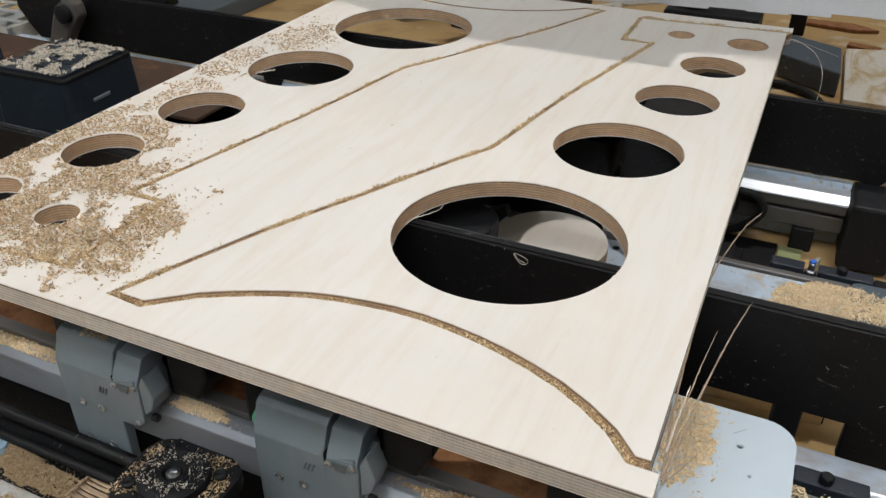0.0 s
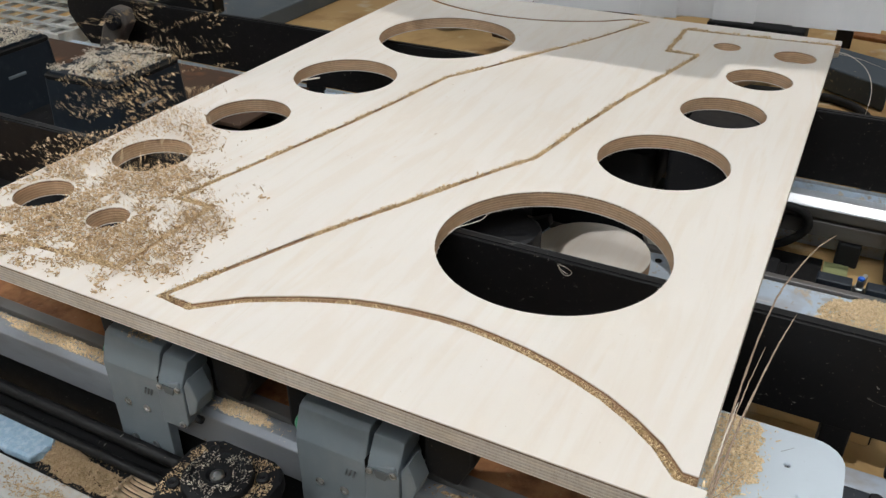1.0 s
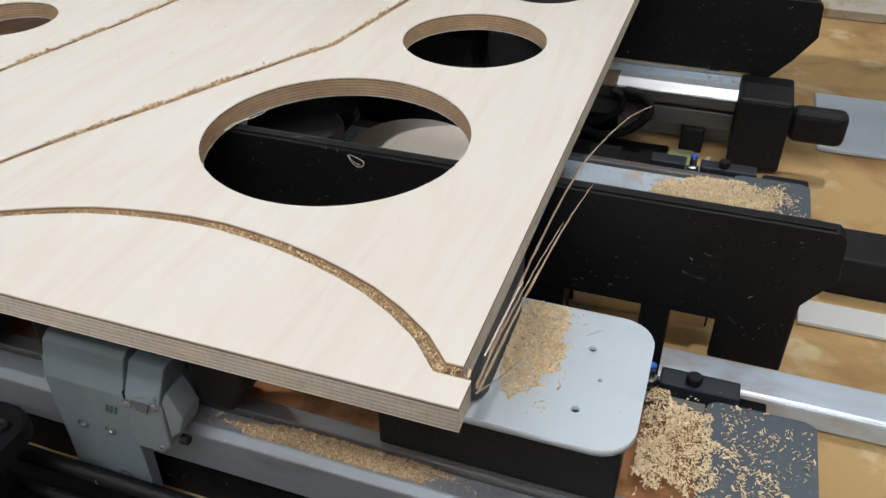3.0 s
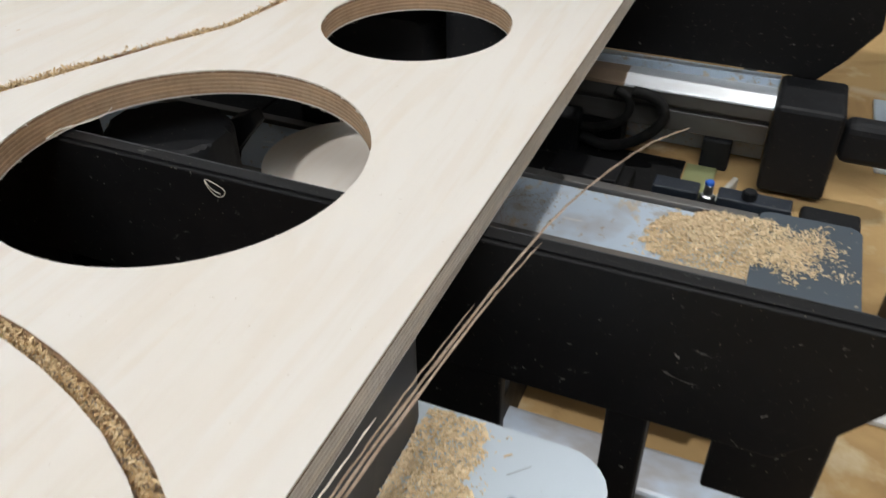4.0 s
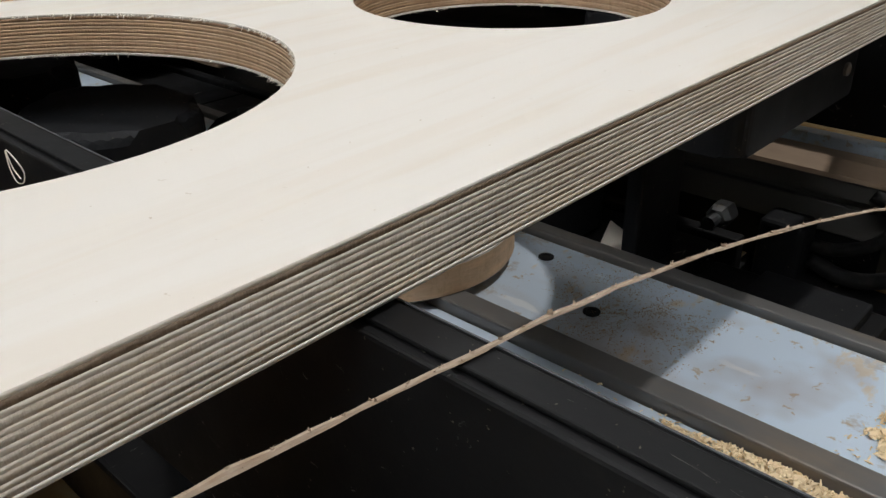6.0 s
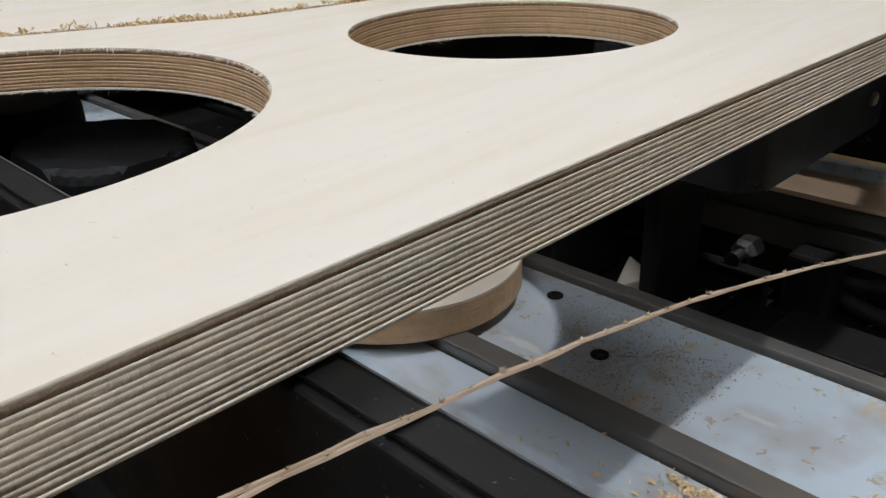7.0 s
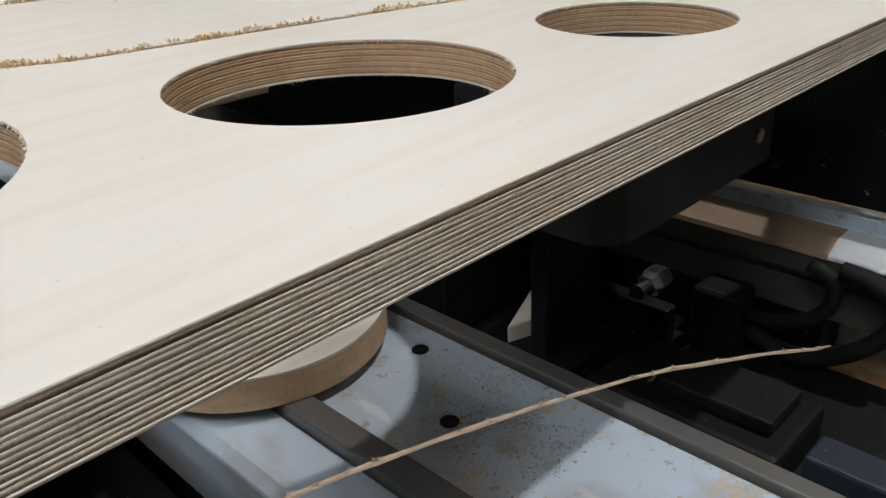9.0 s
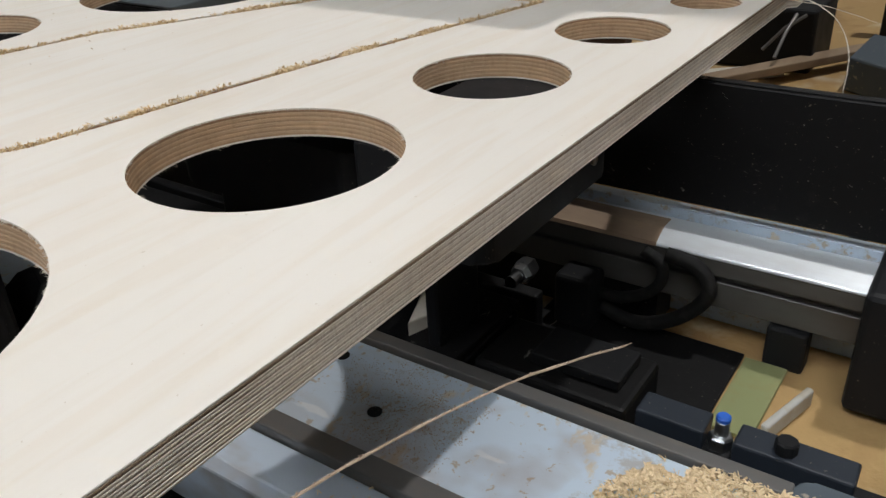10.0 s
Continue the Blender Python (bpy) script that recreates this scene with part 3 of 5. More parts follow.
splinter([(-0.6990, 0.566, 0.9830), (-0.6860, 0.574, 0.9850), (-0.6740, 0.580, 0.9870)], 0.0018, 0.0014, 10, "pale wood fibre on a hole rim", PALE, hairs=4)


# ---- the machine's bed and beams ----
BED = 0.745


def machine_bed():
    t = thing("machine_bed", "dusty ochre machine bed stained with brown dust", "machine bed")
    part("deck", box(-2.4, 1.1, -0.5, 2.4, BED - 0.03, BED, 0.003), OCHRE, t)
    part("base", box(-2.3, 1.0, -0.42, 2.3, 0.0, BED - 0.03), BLACK, t)


machine_bed()


NOSE = Mat("pale_anodised_nose", (0.52, 0.60, 0.70), 0.36, 0.25, 0.5)
NOSE.blend(NOSE.ramp(NOSE.noise(24, 5, (0.2, 1, 1)), 0.52, 0.75), (0.36, 0.35, 0.33), 0.6)
NOSE.blend(NOSE.ramp(NOSE.noise(9, 5, (0.6, 1, 1), 0.65), 0.48, 0.60), (0.34, 0.27, 0.205), 0.6)
NOSE.gloss(NOSE.noise(60, 4, (0.1, 1, 1)), 0.25, 0.5)


FRONT_NOSE = Mat("grey_anodised_nose", (0.34, 0.37, 0.41), 0.32, 0.55, 0.5)
FRONT_NOSE.blend(FRONT_NOSE.ramp(FRONT_NOSE.noise(22, 5, (0.25, 1, 1)), 0.52, 0.72), (0.22, 0.215, 0.21), 0.7)
FRONT_NOSE.blend(FRONT_NOSE.ramp(FRONT_NOSE.noise(320, 2), 0.68, 0.74), (0.62, 0.56, 0.46), 0.6)
FRONT_NOSE.gloss(FRONT_NOSE.noise(60, 4, (0.1, 1, 1)), 0.22, 0.45)
BRIGHT = Mat("bright_anodised_rail", (0.72, 0.76, 0.80), 0.30, 0.3, 0.5)
BRIGHT.blend(BRIGHT.ramp(BRIGHT.noise(24, 5, (0.2, 1, 1)), 0.56, 0.75), (0.45, 0.44, 0.42), 0.5)
BRIGHT.gloss(BRIGHT.noise(60, 4, (0.1, 1, 1)), 0.24, 0.42)


INK = Mat("ink_blue_coated_steel", (0.018, 0.024, 0.034), 0.5, 0, 0.4)
INK.blend(INK.ramp(INK.noise(380, 2), 0.70, 0.78), (0.40, 0.34, 0.26), 0.6)
# brown for dust and for the panel's shade on the rail nose
SHADE_FILM = Mat("brown_shade_and_dust", (0.38, 0.275, 0.19), 0.6, 0.1, 0.4)
SHADE_FILM.blend(SHADE_FILM.ramp(SHADE_FILM.noise(30, 5, (0.3, 1, 1)), 0.45, 0.70), (0.22, 0.16, 0.115), 0.7)
SHADE_FILM.blend(SHADE_FILM.ramp(SHADE_FILM.noise(12, 4), 0.58, 0.72), (0.46, 0.28, 0.14), 0.7)
# the rail's front faces: shade is put into this darker aluminium colour
SHADED = Mat("shaded_dusty_aluminium", (0.11, 0.107, 0.10), 0.5, 0.2, 0.4)
SHADED.blend(SHADED.ramp(SHADED.noise(30, 5, (0.2, 1, 1)), 0.45, 0.75), (0.075, 0.062, 0.05), 0.7)
SHADED.gloss(SHADED.noise(60, 4, (0.1, 1, 1)), 0.35, 0.6)


def cross_beam(y, top, x0=-1.75, x1=0.144, end_cap=True):
    """A hollow beam along x with an aluminium nose, a worn steel top plate and a slate end cap."""
    t = thing("cross_beam", "machine cross beam with aluminium nose and worn steel top", "machine beam", "cross beams")
    rib = 0.0235 if top is RUST else 0.0335
    nose = [(y + 0.004, 0.800), (y, 0.804), (y, 0.842), (y + 0.006, 0.848), (y + rib, 0.848), (y + rib, 0.843), (y + 0.046, 0.843), (y + 0.046, 0.800)]
    part("nose_profile", prism(nose, x1 - x0, "x", x0, 0.0008, 1), FRONT_NOSE if top is RUST else NOSE, t)
    part("body", box(x0, x1, y + 0.0465, y + 0.136, BED, 0.8430, 0.002), BLACK, t)
    part("foot", box(x0, x1, y + 0.010, y + 0.045, BED, 0.7995), BLACK, t)
    if top is WORN:
        part("apron", box(0.002, x1 - 0.002, y + 0.006, y + 0.0095, BED + 0.0005, 0.7990, 0.0008), OCHRE, t, "dusty ochre apron sheet")
    part("front_strip", box(x0, x1, y + rib + 0.0005, y + rib + 0.0150, 0.8440, 0.8545, 0.0012), RIDGE, t, "dark worn steel strip")
    part("top_plate", box(x0, x1, y + rib + 0.0155, y + 0.1345, 0.8440, 0.8482, 0.0008), top, t, "rusty brown steel top plate" if top is RUST else "")
    part("edge_strip", box(x0, x1, y + 0.1365, y + 0.147, 0.836, 0.8520, 0.001), RIDGE, t)
    if end_cap:
        cap = part("end_cap", prism(round_rect(x1 + 0.0005, x1 + 0.080, y + 0.012, y + 0.150, 0.008), 0.062, "z", 0.792, 0.0015), SLATE, t)
    return t


beam_1, beam_2 = cross_beam(0.05, RUST), cross_beam(0.41, WORN)


def rail_beam():
    t = thing("cross_beam", "bright aluminium machine cross beam with black end", "machine beam", "cross beams", at=(0, 0.019, -0.0086))
    y = 0.780
    nose = [(y, 0.8395), (y + 0.001, 0.8425), (y + 0.016, 0.850), (y + 0.034, 0.850), (y + 0.036, 0.846), (y + 0.047, 0.846), (y + 0.047, 0.8395)]
    part("nose_profile", prism(nose, 1.89, "x", -1.75, 0.0008, 1), BRIGHT, t)
    film = [(y - 0.0006, 0.8400), (y + 0.0006, 0.8433), (y + 0.0156, 0.8507), (y + 0.0335, 0.8507), (y + 0.0335, 0.8502), (y + 0.0162, 0.8502), (y + 0.0012, 0.8428), (y - 0.0001, 0.8400)]
    # painted shade: this layer stops where the panel's shadow ends
    part("shade_strip", prism(film, 1.727, "x", -1.75, 0, 1), SHADE_FILM, t, "brown film of painted shade and dust over the rail's nose")
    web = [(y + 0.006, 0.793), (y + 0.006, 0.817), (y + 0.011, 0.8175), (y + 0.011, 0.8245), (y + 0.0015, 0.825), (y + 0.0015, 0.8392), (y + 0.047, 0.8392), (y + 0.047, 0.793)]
    part("web", prism(web, 1.889, "x", -1.75, 0.0006, 1), SHADED, t, "dusty grey aluminium web, coloured darker for shade")
    part("body", box(-1.75, 0.14, y + 0.0475, y + 0.0612, BED, 0.8552, 0.001), WORN, t)
    part("foot", box(-1.75, -0.02, y + 0.008, y + 0.045, BED, 0.7925), BLACK, t)
    block = part("end_block", box(0.1405, 0.2090, 0.7450, 0.832, 0.760, 0.862, 0.005), PLASTIC, t)
    part("grip", box(0.2095, 0.2790, 0.750, 0.780, 0.806, 0.852, 0.010, 3), PLASTIC, t)
    return t


rail_beam()


GREYPOD = Mat("dark_grey_pod", (0.085, 0.088, 0.094), 0.55, 0, 0.4)
GREYPOD.blend(GREYPOD.ramp(GREYPOD.noise(60, 5), 0.55, 0.8), (0.13, 0.13, 0.13), 0.6)


def side_plate(y, z0, z1, x0, x1, posts, label):
    t = thing("support_bar", label, "support bar", "black support bars")
    chin = 0.045
    outline = [(x0 + chin, z0), (x1 - chin, z0), (x1 - 0.022, z0 + 0.026), (x1 + 0.002, z0 + 0.060), (x1 - 0.001, z1 - 0.006), (x1 - 0.007, z1),
               (x0 + 0.007, z1), (x0 + 0.001, z1 - 0.006), (x0 - 0.002, z0 + 0.060), (x0 + 0.022, z0 + 0.026)]
    part("bar", prism(outline, 0.0148, "y", y, 0.0010), BLACK, t)
    part("wear_strip", box(x0 + 0.02, x1 - 0.01, y + 0.0030, y + 0.0118, z1 + 0.0002, z1 + 0.0016, 0.0005), BLACK, t)
    part("worn_edge", box(x0 + 0.03, x1 - 0.02, y + 0.0138, y + 0.0143, z1 + 0.0002, z1 + 0.0005), GREYPOD, t, "bare steel along the worn edge")
    for a, b, low in posts:
        part("post", box(a, b, y + 0.001, y + 0.030 if b - a < 0.04 else y + 0.011, low, z0 + 0.012 if b - a < 0.04 else z0 + 0.03, 0.002), BLACK, t)
    return t


side_plate(0.272, 0.876, 0.9775, -1.60, 0.2190, [(0.080, 0.105, BED), (0.1413, 0.2003, 0.8335), (-0.055, 0.0147, BED), (-0.75, -0.70, BED), (-0.40, -0.34, BED)], "long black coated steel support bar on short posts")
side_plate(0.842, 0.8555, 0.9620, -1.52, 0.2210, [(0.150, 0.175, BED), (-0.9, -0.86, BED), (-0.35, -0.30, BED)], "long black coated steel support bar with chamfered ends")

# grey bar and dusty strips lying on the bed
tagged(part("steel_bar", box(-0.2, 1.05, 0.302, 0.346, BED + 0.0008, BED + 0.028, 0.005, 3), NOSE), "dusty pale grey steel bar lying along the bed", "steel bar")
tagged(part("steel_strip", box(0.235, 0.95, 0.455, 0.495, BED + 0.001, BED + 0.006, 0.001), DUSTY_TUBE), "dusty pale steel strip on the machine bed", "steel strip")
tagged(part("cover_sheet", box(0.262, 0.98, 0.86, 1.05, BED + 0.001, BED + 0.008, 0.002), PLATE), "pale blue cover sheet lying on the machine bed", "sheet")
tagged(part("black_rail", box(0.262, 1.05, 0.520, 0.585, BED + 0.001, BED + 0.05, 0.003), PLASTIC), "black plastic rail on the machine bed", "rail")


def rounded_plate(name, x0, x1, y0, y1, z0, z1, r, mat, parent, holes=()):
    loops = [round_rect(x0, x1, y0, y1, r)] + [circle(cx, cy, cr, 20) for cx, cy, cr in holes]
    me = filled(loops, z0, z1, name)
    return part(name, me, mat, parent)


def base_plate():
    t = thing("pod_base", "pale blue drilled base plate under a dark grey suction pod", "suction pod")
    holes = [(0.0560, 0.1672, 0.0030), (0.0669, 0.1366, 0.0017), (0.0559, 0.1046, 0.0032)]
    rounded_plate("plate", -0.090, 0.0985, 0.074, 0.2085, 0.9040, 0.9100, 0.026, PLATE, t, holes)
    for cx, cy, cr in holes:
        part("screw", lathe([(cr * 0.98, 0.9035), (cr * 0.98, 0.9062), (cr * 0.5, 0.9066)], 14, (cx, cy, 0)), PLASTIC, t)
    part("scratch", prism([(0.0490, 0.1800), (0.0493, 0.1797), (0.0590, 0.1894), (0.0588, 0.1897)], 0.0001, "z", 0.9101, 0), GREY, t, "thin dark scratch")
    rounded = prism(round_rect(-0.066, -0.0045, 0.085, 0.2065, 0.016), TOP - THICK - 0.9105, "z", 0.9102, 0.002)
    part("pod", rounded, GREYPOD, t, "dark grey rubber-topped pod")
    part("spacer", box(-0.080, 0.092, 0.0790, 0.2000, 0.8535, 0.9038, 0.002), PLASTIC, t)


base_plate()


def black_pod(x0, x1, first=None):
    t = thing("suction_pod", "black suction pod with a grey lip under the panel", "suction pod", "black pods under the panel")
    part("pod", prism(round_rect(x0, x1, 0.075, 0.138, 0.03), 0.045, "z", 0.922, 0.003), PLASTIC, t)
    part("lip", prism(round_rect(x0 + 0.012, x1 - 0.012, 0.030, 0.135, 0.028), 0.0115, "z", TOP - THICK - 0.0118, 0.0015), GREYPOD, t)
    part("stem", box(x0 + 0.02, x1 - 0.02, 0.085, 0.135, 0.8535, 0.9225, 0.004), PLASTIC, t)
    part("bracket", box(x0 - 0.012, x0 + 0.012, 0.060, 0.170, 0.862, 0.965, 0.004), PLASTIC, t)
    part("side_horn", prism([(x1 - 0.03, 0.965), (x1 + 0.012, 0.965), (x1 + 0.018, 0.90), (x1 + 0.002, 0.868), (x1 - 0.03, 0.872)], 0.055, "y", 0.058, 0.004), PLASTIC, t)
    return t


black_pod(-0.585, -0.420)
black_pod(-0.352, -0.190)


def edge_pod():
    t = thing("suction_pod", "black suction pod standing under the panel's edge", "suction pod", "black pods under the panel")
    part("pod", prism(round_rect(-0.150, -0.046, 0.570, 0.745, 0.012), TOP - THICK - 0.9155, "z", 0.9150, 0.003), PLASTIC, t)
    part("neck", box(-0.149, -0.136, 0.640, 0.700, BED, 0.9148, 0.003), PLASTIC, t)
    for py in (0.715,):
        part("screw", lathe([(0.0042, 0.0), (0.0042, 0.0020), (0.0026, 0.0028), (0.0012, 0.0018)], 14, (-0.0460, py, 0.935), "x"), RIDGE, t)


edge_pod()


def inner_pod(x, wide):
    t = thing("suction_pod", "black suction pod between the bar and the beam", "suction pod", "black pods under the panel")
    part("pod", prism(round_rect(x, x + wide, 0.318, 0.392, 0.028), 0.070, "z", 0.880, 0.006), PLASTIC, t)
    part("stem", box(x + 0.012, x + wide - 0.012, 0.328, 0.382, 0.8005, 0.8798, 0.004), PLASTIC, t)


inner_pod(-0.330, 0.094)
inner_pod(-0.505, 0.130)
far_pod = thing("suction_pod", "black suction pod standing on the cable duct", "suction pod", "black pods under the panel")
part("pod", prism(round_rect(-0.370, -0.170, 0.600, 0.715, 0.02), 0.060, "z", 0.895, 0.004), PLASTIC, far_pod)
part("stem", box(-0.340, -0.200, 0.615, 0.700, 0.7835, 0.8948, 0.004), PLASTIC, far_pod)
arm = thing("hold_down_arm", "dark grey angled hold-down arm on the beam", "clamp arm")
part("arm", prism([(-0.310, 0.866), (-0.275, 0.868), (-0.270, 0.900), (-0.238, 0.935), (-0.242, 0.946), (-0.262, 0.936), (-0.304, 0.906)], 0.014, "y", 0.402, 0.002), PLASTIC, arm)
part("foot", box(-0.312, -0.272, 0.392, 0.409, BED, 0.8655, 0.002), PLASTIC, arm)


def side_clamp(x):
    t = thing("side_clamp", "grey moulded clamp carriage with screws on the front rail", "clamp carriage", "grey clamp carriages", at=(x, 0.036, 0.775))
    side = [(0.0, -0.006), (0.0, 0.106), (0.010, 0.134), (0.016, 0.138), (0.058, 0.140), (0.060, 0.136), (0.020, 0.126), (0.012, 0.104), (0.0105, -0.006)]
    plate = part("front_plate", prism(side, 0.073, "x", -0.015, 0.0010), GREY, t)
    part("rear_arm", box(0.004, 0.056, 0.0125, 0.0360, 0.0745, 0.0788, 0.001), GREY, t)
    housing = part("side_housing", prism([(0.0590, 0.058), (0.0600, 0.100), (0.0635, 0.112), (0.0900, 0.118), (0.0945, 0.108), (0.0930, 0.068), (0.0860, 0.058)], 0.040, "y", -0.004, 0.0012), GREY, t)
    part("housing_lid", prism([(-0.004, 0.1125), (0.010, 0.136), (0.034, 0.138), (0.036, 0.119)], 0.030, "x", 0.0630, 0.0012), GREY, t)
    part("corner_flap", prism([(0.0952, 0.078), (0.0955, 0.116), (0.1020, 0.128), (0.1110, 0.104), (0.1060, 0.088)], 0.022, "y", -0.003, 0.0014), GREY, t)
    part("flap_pin", lathe([(0.0040, 0.0), (0.0040, 0.006), (0.0025, 0.007)], 12, (0.100, 0.002, 0.074), "x"), PLASTIC, t)
    part("badge", prism([(0.036, 0.084), (0.039, 0.092), (0.0405, 0.092), (0.0375, 0.084)], 0.0010, "y", -0.0012, 0), DARKGREY, plate)
    part("badge", prism([(0.040, 0.084), (0.043, 0.092), (0.0445, 0.092), (0.0415, 0.084)], 0.0010, "y", -0.0012, 0), DARKGREY, plate)
    part("badge", prism([(0.044, 0.084), (0.047, 0.092), (0.0485, 0.092), (0.0455, 0.084)], 0.0010, "y", -0.0012, 0), DARKGREY, plate)
    part("notch", prism([(0.0695, 0.111), (0.0725, 0.102), (0.0815, 0.102), (0.0845, 0.111)], 0.0012, "y", -0.0056, 0), DARKGREY, housing)
    part("seam", box(0.0582, 0.0589, -0.0003, 0.034, 0.058, 0.112), RUBBER, housing)
    for sx, sz in ((0.008, 0.061), (0.034, 0.062), (0.005, 0.011), (0.034, 0.012)):
        part("screw", lathe([(0.0046, 0.0004), (0.0046, 0.0013), (0.0040, 0.0016), (0.0026, 0.0016), (0.0022, -0.0004)], 16, (sx, 0, sz), "y"), STEEL, plate)
        part("socket", lathe([(0.0030, -0.0012), (0.0028, -0.0019), (0.0010, -0.0019)], 6, (sx, 0, sz), "y"), RUBBER, plate)
    for sx, sz in ((0.0655, 0.107), (0.0890, 0.111), (0.0860, 0.0660)):
        part("housing_screw", lathe([(0.0034, 0.0002), (0.0034, 0.0016), (0.0028, 0.0022), (0.0014, 0.0022), (0.0012, 0.0010)], 14, (sx, -0.0042, sz), "y"), STEEL, housing)
    part("button", lathe([(0.0010, -0.0070), (0.0060, -0.0058), (0.0085, -0.0030), (0.0085, -0.0002)], 18, (-0.015, 0.014, 0.112), "x"), GREEN, t, "green plastic button")
    return t


DARKGREY = Mat("dark_grey_inset", (0.10, 0.115, 0.125), 0.5)
clamp = side_clamp(-0.560)
copy_thing(clamp, pose(-0.3235, 0.036, 0.775))


def rosette(x, y, z):
    t = thing("round_bearing", "black round bearing cap with bolts dusted with chips", "bearing", at=(x, y, z))
    part("flange", prism(round_rect(-0.040, 0.040, -0.034, 0.034, 0.016), 0.016, "z", -0.016, 0.003), PLASTIC, t)
    part("rim", lathe([(0.024, 0.0), (0.026, 0.003), (0.025, 0.009), (0.0205, 0.0105), (0.0185, 0.007), (0.0125, 0.007), (0.0115, 0.0105), (0.008, 0.0105), (0.0055, 0.006), (0.001, 0.006)], 36), PLASTIC, t, smooth=False)
    part("hub_screw", lathe([(0.0052, 0.006), (0.0052, 0.0095), (0.003, 0.0102), (0.0022, 0.0075), (0.0005, 0.0075)], 16), STEEL, t)
    for a in (35, 130, 215, 320):
        w = radians(a)
        part("bolt", lathe([(0.005, 0.0), (0.005, 0.004), (0.0035, 0.005), (0.0015, 0.0035)], 14, (0.036 * math.cos(w) * 0.92, 0.031 * math.sin(w) * 0.92, 0)), PLASTIC, t)
    part("post", lathe([(0.022, -0.016), (0.022, BED - z)], 20), PLASTIC, t)
    return t


rosette(-0.372, -0.030, 0.870).scale = (1.2, 1.2, 1.0)


def shaft(y, z, r, label):
    tagged(part("round_shaft", tube([(-1.75, y, z), (-0.8, y, z), (0.14, y, z)], r, 18), BLACK, smooth=True), label, "shaft")


tagged(part("front_cover", box(-1.75, 0.22, -0.078, 0.049, BED + 0.0005, BED + 0.010, 0.002), BLACK), "black steel cover along the machine front", "machine cover")
tagged(part("cable_trough", box(-1.75, 0.0, 0.286, 0.405, BED + 0.0005, 0.800, 0.003), BLACK), "black cable trough between the beams", "cable trough")
shaft(0.026, 0.785, 0.007, "black round guide shaft along the machine front")
shaft(0.006, 0.774, 0.0055, "black round guide shaft along the machine front")
tagged(part("steel_strip", box(-1.6, -0.535, -0.075, -0.034, BED + 0.0105, BED + 0.020, 0.003), DUSTY_TUBE), "dusty pale grey steel strip on the machine front", "steel strip")
CLOTH = Mat("pale_blue_cloth", (0.33, 0.47, 0.60), 0.9, 0, 0.1)
CLOTH.blend(CLOTH.ramp(CLOTH.noise(160, 5), 0.45, 0.65), (0.48, 0.60, 0.69), 0.8)
CLOTH.bump(CLOTH.noise(70, 5), 0.9, 0.006)
tagged(part("cloth_scrap", prism([(-0.740, 0.010), (-0.715, 0.014), (-0.690, 0.010), (-0.680, 0.015), (-0.654, 0.011), (-0.648, 0.003), (-0.642, -0.004), (-0.645, -0.016), (-0.650, -0.028), (-0.690, -0.030), (-0.735, -0.020)], 0.012, "z", BED + 0.0105, 0.004), CLOTH), "crumpled pale blue cloth scrap on the bed", "cloth scrap")


def shaving_bundle():
    t = thing("shaving_bundle", "bundle of pale curled wood shavings lying on the bed", "wood shavings", at=(0.016, 0, 0))
    rng = random.Random(23)
    for k in range(10):
        y = -0.028 + 0.0042 * k
        lift = BED + 0.0135 + 0.0014 * (k % 3)
        end = -0.490 - 0.003 * (k % 4)
        line = [(-0.548 + rng.uniform(-0.003, 0.003), y + 0.004, lift + 0.009), (-0.553, y + 0.002, lift + 0.004), (-0.547, y, lift + 0.001), (-0.520, y - 0.001, lift + rng.uniform(0, 0.002)), (end, y + rng.uniform(-0.002, 0.002), lift)]
        part("shaving", tube(spline(line, 5), 0.0019, 6, 0.5), SHAVING, t)


SHAVING = Mat("tan_shaving", (0.56, 0.42, 0.28), 0.75, 0, 0.2)
SHAVING.blend(SHAVING.ramp(SHAVING.noise(220, 4, (0.2, 1, 1)), 0.45, 0.65), (0.40, 0.28, 0.17), 0.7)
shaving_bundle()


# ---- bolts and clamp blocks behind the beams ----
def clamp_blocks(y, x):
    t = thing("clamp_bar", "black clamp bar with a blue-tipped steel stud", "clamp bar", "clamp bars behind the beams", at=(x, y, 0.832))
    part("left_block", box(-0.046, -0.006, -0.008, 0.012, 0.0005, 0.018, 0.0015), INK, t)
    part("right_block", box(0.010, 0.072, -0.008, 0.012, 0.0005, 0.018, 0.0015), INK, t)
    part("strip", box(-0.046, 0.095, -0.012, 0.014, -0.010, 0.0003, 0.0015), PLASTIC, t)
    part("washer", lathe([(0.0095, 0.000), (0.0095, 0.0045), (0.0075, 0.0055)], 20, (0.002, 0, 0.0005)), PLASTIC, t)
    part("nut", lathe([(0.0068, 0.0062), (0.0070, 0.0075), (0.0070, 0.0135), (0.0060, 0.0145)], 6, (0.002, 0, 0)), STEEL, t)
    part("stud", lathe([(0.0040, 0.0146), (0.0040, 0.0240), (0.0034, 0.0248)], 18, (0.002, 0, 0)), STEEL, t)
    part("stud_tip", lathe([(0.0041, 0.0249), (0.0041, 0.0272), (0.0030, 0.0282)], 18, (0.002, 0, 0)), BLUE, t)
    part("black_nut", lathe([(0.0062, 0.0182), (0.0062, 0.0250), (0.0052, 0.0260)], 8, (0.036, 0, 0)), PLASTIC, t)
    return t


clamp_2 = clamp_blocks(0.580, 0.0975)
copy_thing(clamp_2, pose(0.0970, 0.2195, 0.832))
